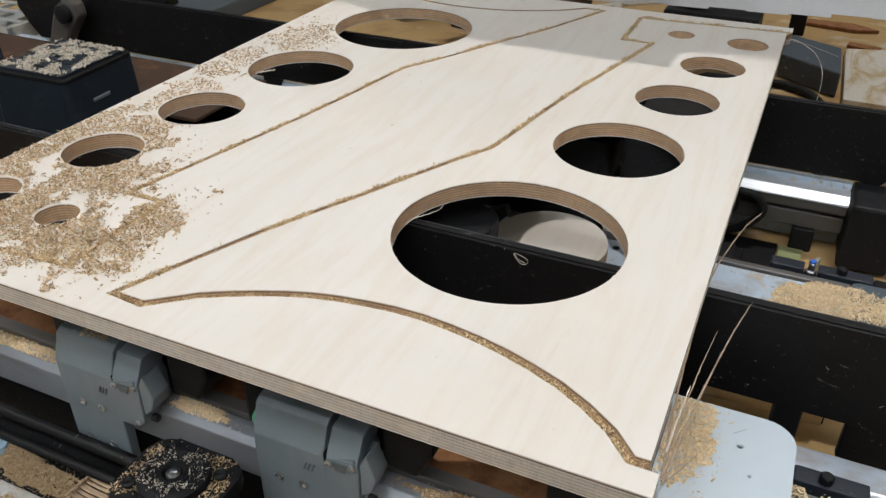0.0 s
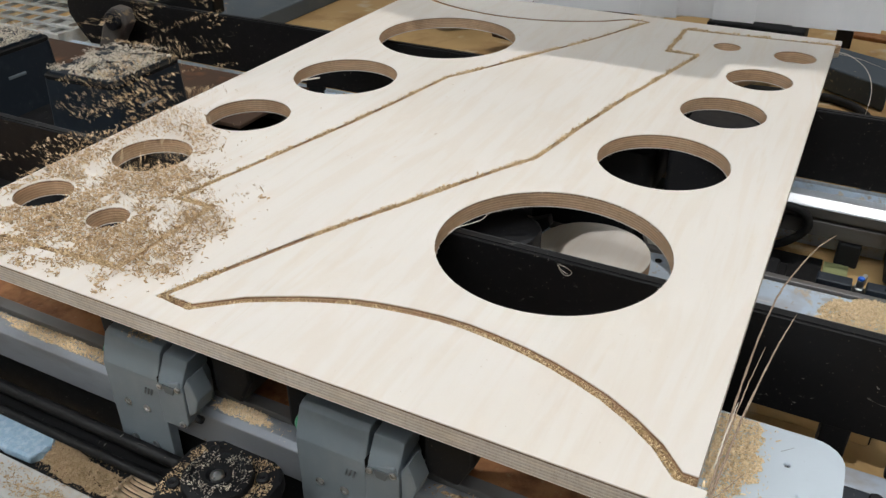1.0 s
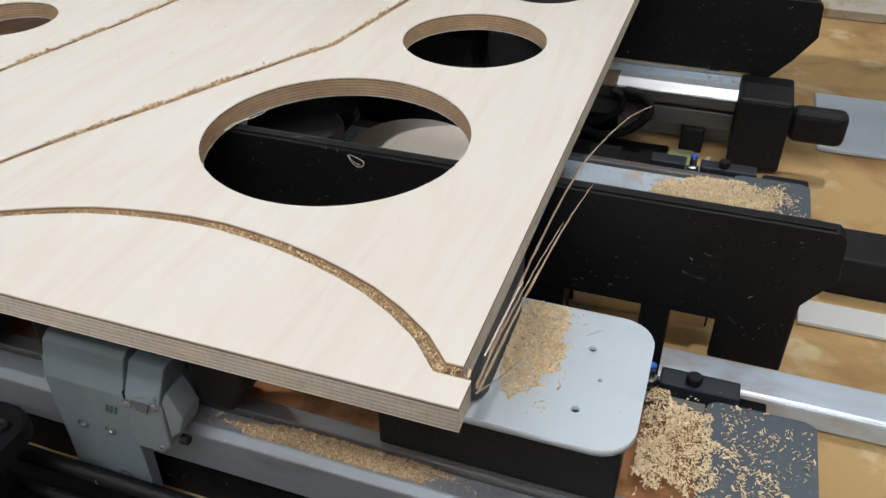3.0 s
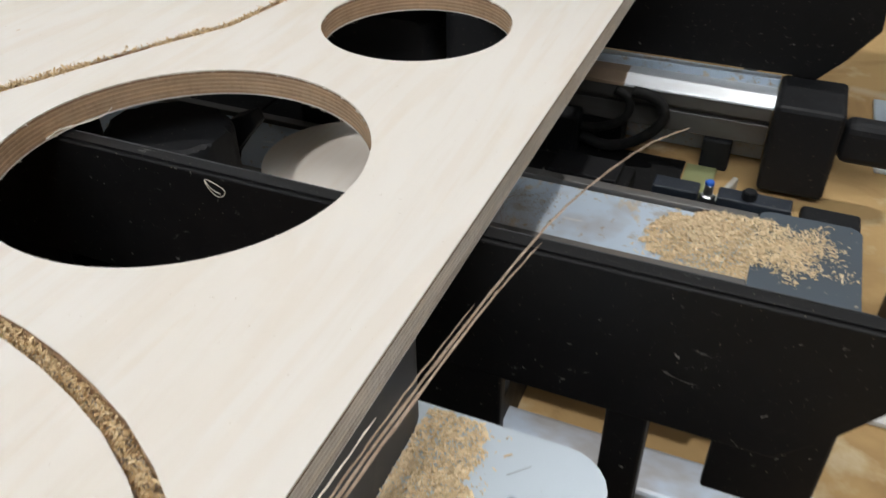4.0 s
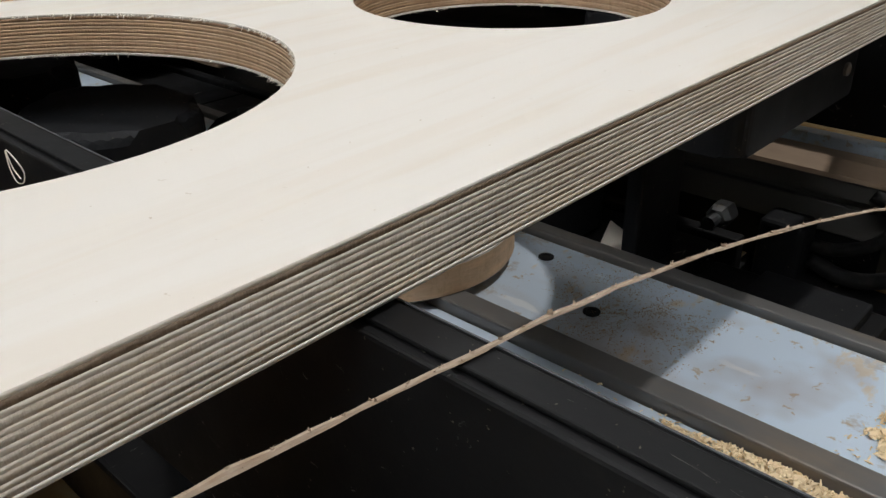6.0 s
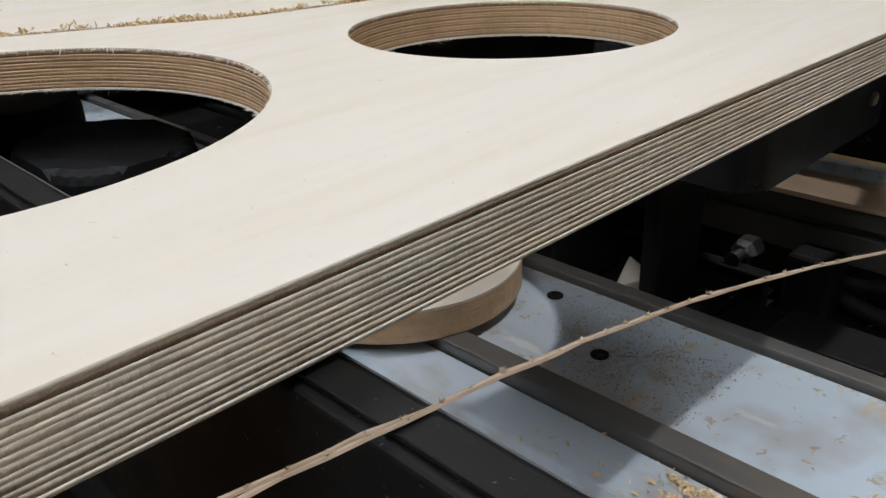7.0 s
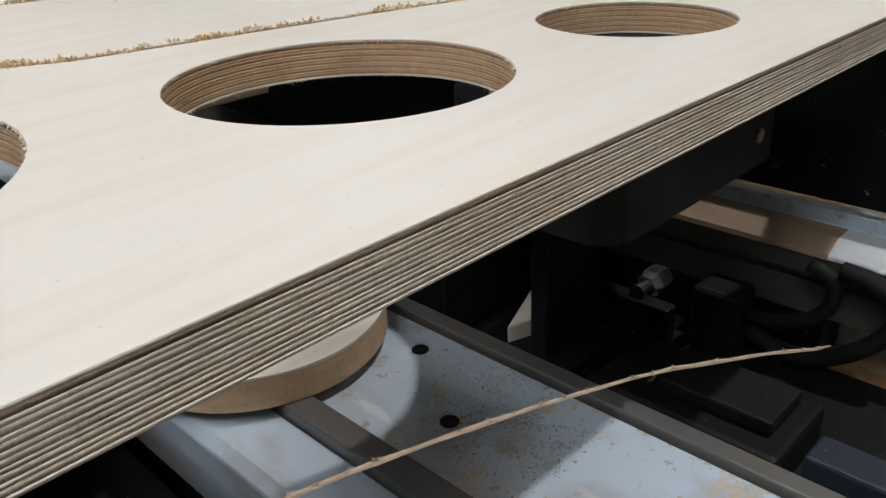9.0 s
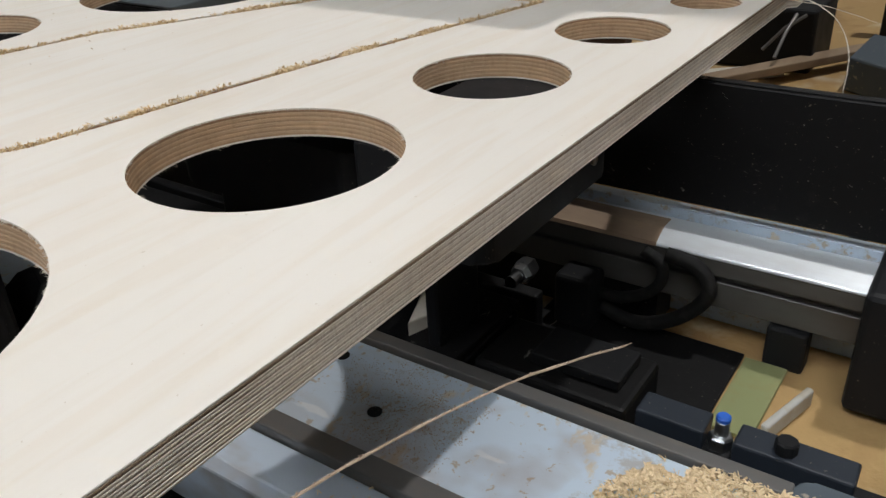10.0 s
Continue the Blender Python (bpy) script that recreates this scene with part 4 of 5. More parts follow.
for bx in (-0.132, -0.0782):
    tagged(part("plate_screw", lathe([(0.0046, 0.8483), (0.0046, 0.8490), (0.0026, 0.8492), (0.0022, 0.8486), (0.0004, 0.8486)], 16, (bx, 0.526 if bx < -0.1 else 0.492, 0)), PLASTIC), "dark countersunk screw in the worn steel plate", "screw", "plate screws")

# the round cut-out that has dropped on to the second beam
disc = thing("cutout_disc", "round birch plywood cut-out lying on the beam", "wooden disc", at=(-0.2050, 0.4730, 0.8547))
part("face", lathe([(0.0715, 0.0166), (0.0715, 0.0178), (0.0710, 0.0180)], 72), BIRCH, disc)
part("edge", lathe([(0.0713, 0.0), (0.0716, 0.0006), (0.0716, 0.0165)], 72), HOLE_LONG, disc)
tagged(part("curled_shaving", tube(spline([(-0.184, 0.2712, 0.9735), (-0.180, 0.2700, 0.9685), (-0.175, 0.2695, 0.9650), (-0.170, 0.2700, 0.9660), (-0.169, 0.2705, 0.9700), (-0.175, 0.2708, 0.9730), (-0.183, 0.2712, 0.9742), (-0.179, 0.2706, 0.9690), (-0.172, 0.2700, 0.9668)], 6), 0.00026, 6), PALE), "thin pale shaving stuck to the black bar", "shaving")


# ---- hose, fittings and bits between the beams ----
def hose_loop():
    outer = [(-0.064, 0.788, 0.766), (-0.040, 0.786, 0.760), (-0.018, 0.786, 0.763), (0.004, 0.786, 0.775), (0.022, 0.787, 0.793), (0.028, 0.788, 0.808), (0.022, 0.790, 0.821), (0.008, 0.790, 0.829), (-0.010, 0.790, 0.831)]
    inner = [(-0.064, 0.788, 0.778), (-0.045, 0.786, 0.781), (-0.023, 0.785, 0.792), (-0.012, 0.787, 0.806), (-0.014, 0.789, 0.822), (-0.030, 0.789, 0.830)]
    t = thing("hose", "black ribbed rubber hose curled beside the rail", "hose")
    part("hose_wall", tube(spline(outer, 8), 0.0064, 12), RUBBER, t, smooth=True)
    part("hose_wall", tube(spline(inner, 8), 0.0052, 12), RUBBER, t, smooth=True)
    part("elbow", box(-0.102, -0.066, 0.768, 0.800, BED, 0.798, 0.005, 3), PLASTIC, t)
    block = thing("valve_block", "black plastic valve block under the hose", "valve block")
    part("housing", box(-0.112, 0.016, 0.650, 0.722, BED, 0.776, 0.004), BLACK, block)
    part("cap", box(-0.070, 0.004, 0.668, 0.712, 0.7762, 0.786, 0.002), PLASTIC, block)


hose_loop()
fitting = thing("hose_fitting", "dull metal hose fitting below the beam", "fitting", at=(-0.133, 0.772, 0.790))
part("collar", lathe([(0.008, -0.012), (0.011, -0.006), (0.011, 0.006), (0.008, 0.012)], 6, (0, 0, 0), "y"), STEEL, fitting)
part("nipple", lathe([(0.005, 0.012), (0.006, 0.026)], 12, (0, 0, 0), "y"), STEEL, fitting)
tagged(part("wood_wedge", prism([(-0.190, 0.694), (-0.156, 0.676), (-0.168, 0.640)], 0.050, "z", BED + 0.001, 0.002), PALE), "small pale wooden wedge lying between the beams", "wood wedge")
duct = thing("cable_duct", "wide black cable duct between the beams", "cable duct")
part("trough", box(-1.7, -0.115, 0.580, 0.730, BED, 0.7765, 0.003), BLACK, duct)
for k in range(5):
    part("lid", box(-1.7 + k * 0.317, -1.385 + k * 0.317, 0.575, 0.735, 0.777, 0.783, 0.0015), BLACK, duct)
tagged(part("dark_rail", box(-1.7, -0.105, 0.742, 0.756, BED, 0.786, 0.002), BLACK), "black steel rail between the beams", "rail")
# black sheet added over the bed to darken the gap like shade
tagged(part("bed_shade_plate", box(-0.118, 0.060, 0.575, 0.803, BED + 0.0005, BED + 0.004, 0.001), BLACK), "thin black plate added as shade on the bed beside the valve block", "floor plate")
tagged(part("black_bracket", box(0.074, 0.106, 0.800, 0.822, BED, 0.7835, 0.003), PLASTIC), "small black bracket between the beams", "bracket")
GREEN_SHEET = Mat("pale_green_board", (0.27, 0.29, 0.14), 0.7, 0, 0.2)
GREEN_SHEET.blend(GREEN_SHEET.ramp(GREEN_SHEET.noise(20, 5), 0.45, 0.7), (0.30, 0.22, 0.09), 0.8)
tagged(part("green_board", prism([(0.062, 0.700), (0.094, 0.700), (0.096, 0.798), (0.062, 0.798)], 0.004, "z", BED + 0.0008, 0.001), GREEN_SHEET), "pale green stained board lying on the bed", "board")
tagged(part("pale_offcut", prism([(0.098, 0.705), (0.104, 0.703), (0.122, 0.765), (0.116, 0.767)], 0.016, "z", BED + 0.001, 0.002), BASKET), "pale stained offcut lying on the bed", "offcut")
tagged(part("black_bracket", box(0.185, 0.240, 0.62, 0.69, BED, 0.79, 0.004), PLASTIC), "small black bracket between the beams", "bracket")


# ---- the pods beyond the panel's other edge ----
def pod_box(x, y, turn):
    t = thing("suction_box", "navy plastic suction box with a segmented lid", "suction box", "navy suction boxes", at=(x, y, 0.8568))
    t.rotation_euler = (0, 0, radians(turn))
    bm = prism(round_rect(-0.080, 0.080, -0.082, 0.082, 0.014), 0.106, "z", 0.0, 0)
    for v in bm.verts:
        k = 1 - 0.06 * (v.co.z / 0.106)
        v.co.x *= k
        v.co.y *= k
    part("body", bm, NAVY, t)
    part("lid_seal", prism(round_rect(-0.0755, 0.0755, -0.0775, 0.0775, 0.013), 0.006, "z", 0.1062, 0.002), RUBBER, t)
    for k in range(3):
        y0 = -0.070 + k * 0.048
        part("lid_segment", prism(round_rect(-0.066, 0.066, y0, y0 + 0.044, 0.005), 0.0045, "z", 0.1125, 0.0012), NAVY, t)
        part("segment_clip", box(-0.010, 0.010, y0 + 0.018, y0 + 0.024, 0.1172, 0.1195, 0.0008), PLASTIC, t)
    part("slot", box(0.0752, 0.0785, -0.030, 0.006, 0.0640, 0.0695, 0.001), GREY, t)
    return t


tagged(part("rusty_cover", box(-1.74, -0.88, 0.62, 0.826, 0.8485, 0.8560, 0.002), DARK_RUST), "rusty brown cover sheet beside the suction boxes", "cover sheet")
tagged(part("black_cover", box(-1.74, -0.80, 0.400, 0.556, 0.8550, 0.8566, 0.0005), BLACK), "black cover sheet under the suction boxes", "cover sheet")
BOARD = Mat("brown_stained_board", (0.34, 0.25, 0.17), 0.7, 0, 0.3)
BOARD.blend(BOARD.ramp(BOARD.noise(25, 5, (1, 0.2, 1)), 0.45, 0.7), (0.20, 0.13, 0.08), 0.8)
tagged(part("brown_board", box(-0.800, -0.640, 0.640, 0.822, 0.8515, 0.8600, 0.0015), BOARD), "brown stained board lying across the beam", "board")
first_box = pod_box(-1.038, 0.517, 3)
copy_thing(first_box, pose(-1.335, 0.508, 0.8568, 0, 0, 2))

LEVER = Mat("worn_lever_paint", (0.075, 0.068, 0.062), 0.6)
LEVER.blend(LEVER.ramp(LEVER.noise(40, 5), 0.5, 0.75), (0.14, 0.11, 0.085), 0.7)
lever = thing("clamp_lever", "worn grey-brown lever arm beside the black bar", "lever", at=(0, 0, 0))
part("arm", prism([(-1.415, 0.835), (-1.375, 0.838), (-1.300, 0.930), (-1.305, 0.958), (-1.335, 0.962), (-1.360, 0.945)], 0.030, "y", 0.795, 0.006), LEVER, lever)
part("pivot", lathe([(0.018, 0.0), (0.018, 0.012), (0.012, 0.014)], 20, (-1.330, 0.7945, 0.935), "y"), PLASTIC, lever)
part("lower_pad", box(-1.42, -1.37, 0.79, 0.83, 0.7445, 0.836, 0.004), PLASTIC, lever)


def wire_basket():
    t = thing("basket", "pale dusty plastic lattice basket", "basket", at=(-1.80, 1.02, BED))
    for k in range(9):
        part("rib", box(-0.24 + k * 0.058, -0.232 + k * 0.058, -0.19, 0.19, 0.104, 0.112, 0.001), BASKET, t)
    for k in range(8):
        part("rib", box(-0.24, 0.24, -0.19 + k * 0.053, -0.182 + k * 0.053, 0.113, 0.120, 0.001), BASKET, t)
    for a, b, c, d in ((-0.245, 0.245, -0.195, -0.190), (-0.245, 0.245, 0.190, 0.195), (0.240, 0.245, -0.19, 0.19), (-0.245, -0.24, -0.19, 0.19)):
        part("rim", box(a, b, c, d, 0.088, 0.122, 0.001), BASKET, t)
    for k in range(10):
        part("stave", box(-0.243 + k * 0.0535, -0.234 + k * 0.0535, -0.194, -0.190, 0.0, 0.0875, 0.001), BASKET, t)
        part("stave", box(0.240, 0.2445, -0.188 + k * 0.0405, -0.180 + k * 0.0405, 0.0, 0.0875, 0.001), BASKET, t)
    part("bottom", box(-0.245, 0.245, -0.195, 0.195, 0.0005, 0.006), BASKET, t)


wire_basket()
tagged(part("cover_plate", box(-2.35, -1.42, 1.30, 2.35, BED + 0.001, BED + 0.045, 0.003), SLATE_SHEET), "plain slate grey cover plate on the machine bed", "cover plate")
tagged(part("stained_board", prism([(0.128, 1.44), (0.75, 1.42), (0.80, 2.0), (0.122, 1.80)], 0.018, "z", BED + 0.001, 0.002), CARD), "pale stained board lying behind the bars", "board")
tagged(part("slate_bracket", prism([(-0.014, 1.577), (0.114, 1.490), (0.109, 1.677), (-0.007, 1.74)], 0.054, "z", BED + 0.001, 0.004), SLATE), "dark slate bracket on the machine bed", "bracket")
tagged(part("black_post", box(-0.020, 0.020, 1.92, 1.96, BED + 0.0005, 1.02, 0.003), PLASTIC), "black upright post at the back of the bed", "post")
for pts in ([(0.125, 1.86), (0.190, 1.84), (0.205, 1.87), (0.130, 1.89)], [(0.02, 2.02), (0.14, 2.00), (0.20, 2.02), (0.14, 2.06), (0.02, 2.06)]):
    tagged(part("brown_offcut", prism(pts, 0.010, "z", BED + 0.001, 0.002), RUST), "dark brown offcut lying on the machine bed", "offcut", "brown offcuts")
carriage = thing("tool_carriage", "dark tool carriage with pale linkage arms behind the panel", "tool carriage")
part("body", box(-0.300, -0.080, 1.64, 1.80, BED + 0.0005, 0.850, 0.006), PLASTIC, carriage)
part("motor", lathe([(0.035, 0.0), (0.035, 0.07), (0.028, 0.075)], 24, (-0.235, 1.70, 0.8505)), BLACK, carriage)
for ax, ay, bx2, by2 in ((-0.315, 1.60, -0.275, 1.632), (-0.150, 1.60, -0.095, 1.630), (-0.120, 1.56, -0.110, 1.628)):
    part("linkage_arm", tube([(ax, ay, 0.790), ((ax + bx2) / 2, (ay + by2) / 2, 0.825), (bx2, by2, 0.845)], 0.0030, 8), RIDGE, carriage)
for pts in ([(-1.02, 1.62), (-0.96, 1.60), (-0.72, 1.86), (-0.80, 1.88)], [(-0.80, 1.50), (-0.72, 1.48), (-0.50, 1.74), (-0.60, 1.77)], [(-0.52, 1.46), (-0.34, 1.48), (-0.36, 1.56), (-0.50, 1.54)]):
    tagged(part("dark_strip", prism(pts, 0.05, "z", BED + 0.036, 0.003), DARK_RUST), "dark rusty steel strip behind the panel", "steel strip", "dark steel strips")
tagged(part("black_cable", tube(spline([(-0.3, 1.46, BED + 0.010), (-0.05, 1.50, BED + 0.010), (0.03, 1.49, BED + 0.010), (0.085, 1.42, BED + 0.010), (0.105, 1.25, BED + 0.010), (0.10, 1.0, BED + 0.010)], 8), 0.009, 10), RUBBER, smooth=True), "thick black cable lying on the machine bed", "cable")
for k, (ax, ay, bx2, by2) in enumerate(((-0.45, 1.35, -0.12, 1.62), (-0.20, 1.45, 0.02, 1.80), (-0.62, 1.50, -0.38, 1.72))):
    d = Vector((bx2 - ax, by2 - ay, 0)).normalized()
    n = Vector((-d.y, d.x, 0)) * 0.016
    tagged(part("wood_strip", prism([(ax - n.x, ay - n.y), (bx2 - n.x, by2 - n.y), (bx2 + n.x, by2 + n.y), (ax + n.x, ay + n.y)], 0.014, "z", BED + 0.002 + 0.016 * k, 0.002), BOARD if k else CARD), "wooden strip lying on the machine bed", "wood strip", "wood strips")


for ax, ay, bx2, by2, hz in ((-0.463, 1.80, -0.445, 1.945, 0.075), (-0.140, 1.812, -0.197, 2.016, 0.085), (-0.124, 1.815, -0.118, 1.986, 0.070), (-0.60, 1.86, -0.30, 1.99, 0.03)):
    tagged(part("pale_stick", tube(spline([(ax, ay, BED + 0.012), ((ax + bx2) / 2, (ay + by2) / 2, BED + 0.012 + hz * 0.55), (bx2, by2, BED + 0.012 + hz)], 4), 0.010, 8, 0.6), CARD), "pale wooden stick propped on the machine bed", "stick", "pale sticks")


# ---- the gantry over the far end, with its strip curtain ----
gantry = thing("gantry", "grey machine gantry with an added shadow-casting plate over the panel", "machine gantry")
part("bridge", box(-2.54, 1.12, 1.065, 1.30, 1.3205, 1.85, 0.01), GREY, gantry)
# unseen plate, outlined to cast the shadow on the panel's far end
part("shadow_plate", prism([(-0.76, 0.999), (-0.56, 0.935), (-0.40, 0.866), (-0.078, 0.866), (-0.078, 0.940), (0.056, 0.972), (0.30, 1.040), (0.30, 1.10), (-0.76, 1.10)], 0.020, "z", 1.30, 0.002), GREY, gantry)
part("guard_bracket", box(-1.67, -1.22, 0.967, 1.10, 1.300, 1.320, 0.003), BLACK, gantry)
part("guard", prism([(-1.67, 0.938), (-1.22, 0.915), (-1.21, 1.2995), (-1.68, 1.2995)], 0.036, "y", 0.966, 0.004), BLACK, gantry, "black hanging guard plate")
part("column", box(-2.75, -2.55, 0.97, 1.18, 0.0, 1.85, 0.006), GREY, gantry)
part("column", box(1.13, 1.30, 0.97, 1.18, 0.0, 1.85, 0.006), GREY, gantry)

curtain = thing("strip_curtain", "pale grey hanging strip curtain below the gantry", "strip curtain")
rngc = random.Random(4)
for k in range(24):
    a = -1.0 + k * 0.066
    yy = 1.079 + 0.080 * (a + 0.8) + (0.004 if k % 2 else 0.0)
    low = 0.982 + 0.027 * (a + 0.77) + rngc.uniform(-0.002, 0.003)
    bow = rngc.uniform(-0.010, 0.004)
    bm = bmesh.new()
    rows = []
    for j in range(7):
        z = low + (1.298 - low) * j / 6
        off = bow * (1 - j / 6) ** 2
        rows.append([bm.verts.new((a + dx, yy + off + dy + dx * 0.08, z)) for dx, dy in ((0, 0), (0.070, 0.0), (0.070, 0.0025), (0, 0.0025))])
    for r0, r1 in zip(rows, rows[1:]):
        for i in range(4):
            bm.faces.new((r0[i], r0[(i + 1) % 4], r1[(i + 1) % 4], r1[i]))
    bm.faces.new(rows[0][::-1])
    bm.faces.new(rows[-1])
    part("strip", bm, STRIP, curtain)

# ---- chips lying about ----
Z1 = 0.9101
heap(0.012, 0.160, 0.028, 0.046, Z1, 0.0040, 5200, 0.00120, 11, FLAKE, "chip_heap", "pale wood chips heaped on the blue plate by the panel", keep=lambda x, y, z: x > -0.003 and 0.085 < y < 0.206 and x < 0.046)
heap(0.140, 0.510, 0.092, 0.048, 0.8484, 0.008, 17000, 0.00135, 12, FLAKE, "chip_heap", "pale wood chips heaped on the worn steel beam", keep=lambda x, y, z: 0.4600 < y < 0.545 and 0.045 + 0.45 * (y - 0.468) < x < 0.215)
heap(0.090, 0.432, 0.090, 0.017, 0.8484, 0.004, 7000, 0.00120, 13, FLAKE, "chip_heap", "pale wood chips along the beam's aluminium nose", keep=lambda x, y, z: 0.415 < y < 0.4435 and x < 0.143)
heap(-0.062, 0.503, 0.046, 0.046, 0.8483, 0.0001, 3600, 0.00036, 28, DARK_DUST, "dust_grains", "fine brown dust lying on the worn steel plate", edge=0.5, keep=lambda x, y, z: 0.4665 < y < 0.544 and x < -0.018, category="wood dust")
heap(0.170, 0.505, 0.034, 0.044, 0.8545, 0.002, 900, 0.0013, 14, FLAKE, "chip_heap", "pale wood chips scattered on the slate end cap", edge=0.6, keep=lambda x, y, z: x > 0.146 and x < 0.223 and 0.424 < y < 0.558)
heap(0.118, 0.150, 0.034, 0.050, 0.8545, 0.003, 3600, 0.0012, 15, FLAKE, "chip_heap", "pale wood chips scattered on the slate end cap", keep=lambda x, y, z: 0.064 < y < 0.199 and 0.1 < x < 0.222)
heap(0.172, 0.140, 0.050, 0.055, 0.8545, 0.001, 700, 0.0012, 25, FLAKE, "chip_heap", "pale wood chips scattered on the slate end cap", edge=0.6, keep=lambda x, y, z: 0.064 < y < 0.199 and 0.146 < x < 0.222)
RAIL_CHIPS = heap(-0.66, 0.0645, 0.12, 0.009, 0.8484, 0.002, 5000, 0.0010, 16, FLAKE, "chip_heap", "fine wood chips along the front rail", keep=lambda x, y, z: 0.056 < y < 0.0730)
RAIL_CHIPS_NEAR = heap(-0.425, 0.0645, 0.036, 0.010, 0.8484, 0.002, 2600, 0.0010, 17, FLAKE, "chip_heap", "fine wood chips along the front rail", keep=lambda x, y, z: 0.056 < y < 0.0730)
heap(-0.11, 0.0645, 0.09, 0.010, 0.8494, 0.003, 8000, 0.0010, 18, CHIP, "chip_heap", "fine wood chips along the front rail", keep=lambda x, y, z: 0.056 < y < 0.0730)
CLAMP_CHIPS = heap(-0.530, 0.068, 0.020, 0.018, 0.9130, 0.0015, 1200, 0.0009, 19, CHIP, "chip_heap", "fine wood chips on the grey clamp", keep=lambda x, y, z: 0.046 < y < 0.106 and -0.558 < x < -0.498)
BEARING_CHIPS = heap(-0.372, -0.030, 0.046, 0.040, 0.8703, 0.0015, 4500, 0.0009, 20, CHIP, "chip_heap", "wood chips on the black bearing cap", edge=0.5, keep=lambda x, y, z: abs(x + 0.372) < 0.045 and abs(y + 0.030) < 0.038)
RIM_CHIPS = heap(-0.372, -0.030, 0.030, 0.028, 0.8806, 0.0006, 520, 0.00075, 26, LIDCHIP, "chip_heap", "pale chips sprinkled on the bearing rim", edge=0.5, keep=lambda x, y, z: 0.013 ** 2 < (x + 0.372) ** 2 + (y + 0.030) ** 2 < 0.030 ** 2)
heap(-0.640, 0.000, 0.026, 0.018, BED + 0.010, 0.010, 4500, 0.0011, 27, BROWN_DUST, "chip_heap", "brown wood dust heaped on the machine front", edge=0.4, keep=lambda x, y, z: y < 0.016)
heap(-0.598, -0.010, 0.054, 0.018, BED + 0.010, 0.010, 9000, 0.0012, 21, BROWN_DUST, "chip_heap", "brown wood dust heaped on the machine front", keep=lambda x, y, z: y < 0.016)
heap(-0.600, -0.055, 0.09, 0.016, BED + 0.020, 0.001, 1500, 0.0010, 22, CHIP, "chip_heap", "fine wood chips on the grey steel strip", edge=0.6, keep=lambda x, y, z: -0.073 < y < -0.036 and x < -0.537)
heap(0.10, 0.24, 0.05, 0.02, BED, 0.002, 500, 0.0012, 23, CHIP, "chip_heap", "wood chips scattered on the bed", edge=0.6, keep=lambda x, y, z: y < 0.30)


# ---- chips on the panel that the air blast clears ----
BLOBS = [(-0.560, 0.075, 0.060, 0.042, 2600), (-0.660, 0.085, 0.070, 0.050, 1800), (-0.520, 0.130, 0.028, 0.050, 900), (-0.640, 0.195, 0.060, 0.055, 1500),
         (-0.690, 0.300, 0.050, 0.050, 1300), (-0.645, 0.265, 0.025, 0.050, 700), (-0.705, 0.420, 0.040, 0.060, 1200), (-0.725, 0.540, 0.030, 0.070, 900), (-0.700, 0.690, 0.040, 0.060, 600), (-0.740, 0.230, 0.025, 0.110, 700)]


def on_panel(x, y):
    if not (-WIDE + 0.002 < x < -0.455 and 0.004 < y < 0.85):
        return False
    return all((x - cx) ** 2 + (y - cy) ** 2 > (r + 0.002) ** 2 for cx, cy, r in [(*turned((hx, hy)), hr) for hx, hy, hr in HOLES])


def chip_clumps():
    """Splits the chips that lie on the panel into small clumps that fly off one after another."""
    rng = np.random.default_rng(41)
    cells = {}
    for _ in range(230000):
        x, y = rng.uniform(-WIDE, -0.44), rng.uniform(0.0, 0.85)
        near = max(math.exp(-(((x - bx) / sx) ** 2 + ((y - by) / sy) ** 2) / 1.5) for bx, by, sx, sy, n in BLOBS)
        if near < 0.04:
            continue
        near += 0.60 * noise.noise(Vector((x * 30, y * 30, 0))) + 0.30 * noise.noise(Vector((x * 80, y * 80, 3))) + 0.18 * noise.noise(Vector((x * 220, y * 220, 5)))
        far = max(0.0, min(1.0, (y - 0.10) / 0.35))
        thick = max(0.015, min(1.0 - 0.70 * far, (near - 0.30 - 0.10 * far) / 0.28))
        if rng.uniform() < thick * 0.46 and on_panel(x, y):
            z = TOP + 0.0005 + 0.0022 * thick * rng.uniform() ** 1.5
            layer = int(rng.integers(0, 10))
            cells.setdefault((int((x + 1) / 0.11), int(y / 0.12), layer), []).append((x, y, z))
    made = []
    for cell, pts in sorted(cells.items()):
        if len(pts) < 6:
            continue
        pts = np.array(pts)
        mid = pts.mean(0)
        ob = flakes(pts - mid, 0.0016, rng, CHIP, "chip_clump", 0.5)
        ob.location = mid
        tagged(ob, "loose brown wood chips lying on the panel", "wood chips", kind="stuff")
        made.append((ob, mid, cell[2]))
    return made


CLUMPS = chip_clumps()

rng_c = np.random.default_rng(77)
crumbs = np.stack([rng_c.uniform(-0.74, -0.40, 150), rng_c.uniform(0.03, 1.05, 150), np.full(150, TOP + 0.0003)], 1)
crumbs = crumbs[[all((x - cx) ** 2 + (y - cy) ** 2 > (r + 0.003) ** 2 for cx, cy, r in ALL_HOLES) for x, y, z in crumbs]]
tagged(flakes(crumbs, 0.0009, rng_c, CHIP, "crumbs", 0.3), "stray wood crumbs on the panel face", "wood chips", kind="stuff")


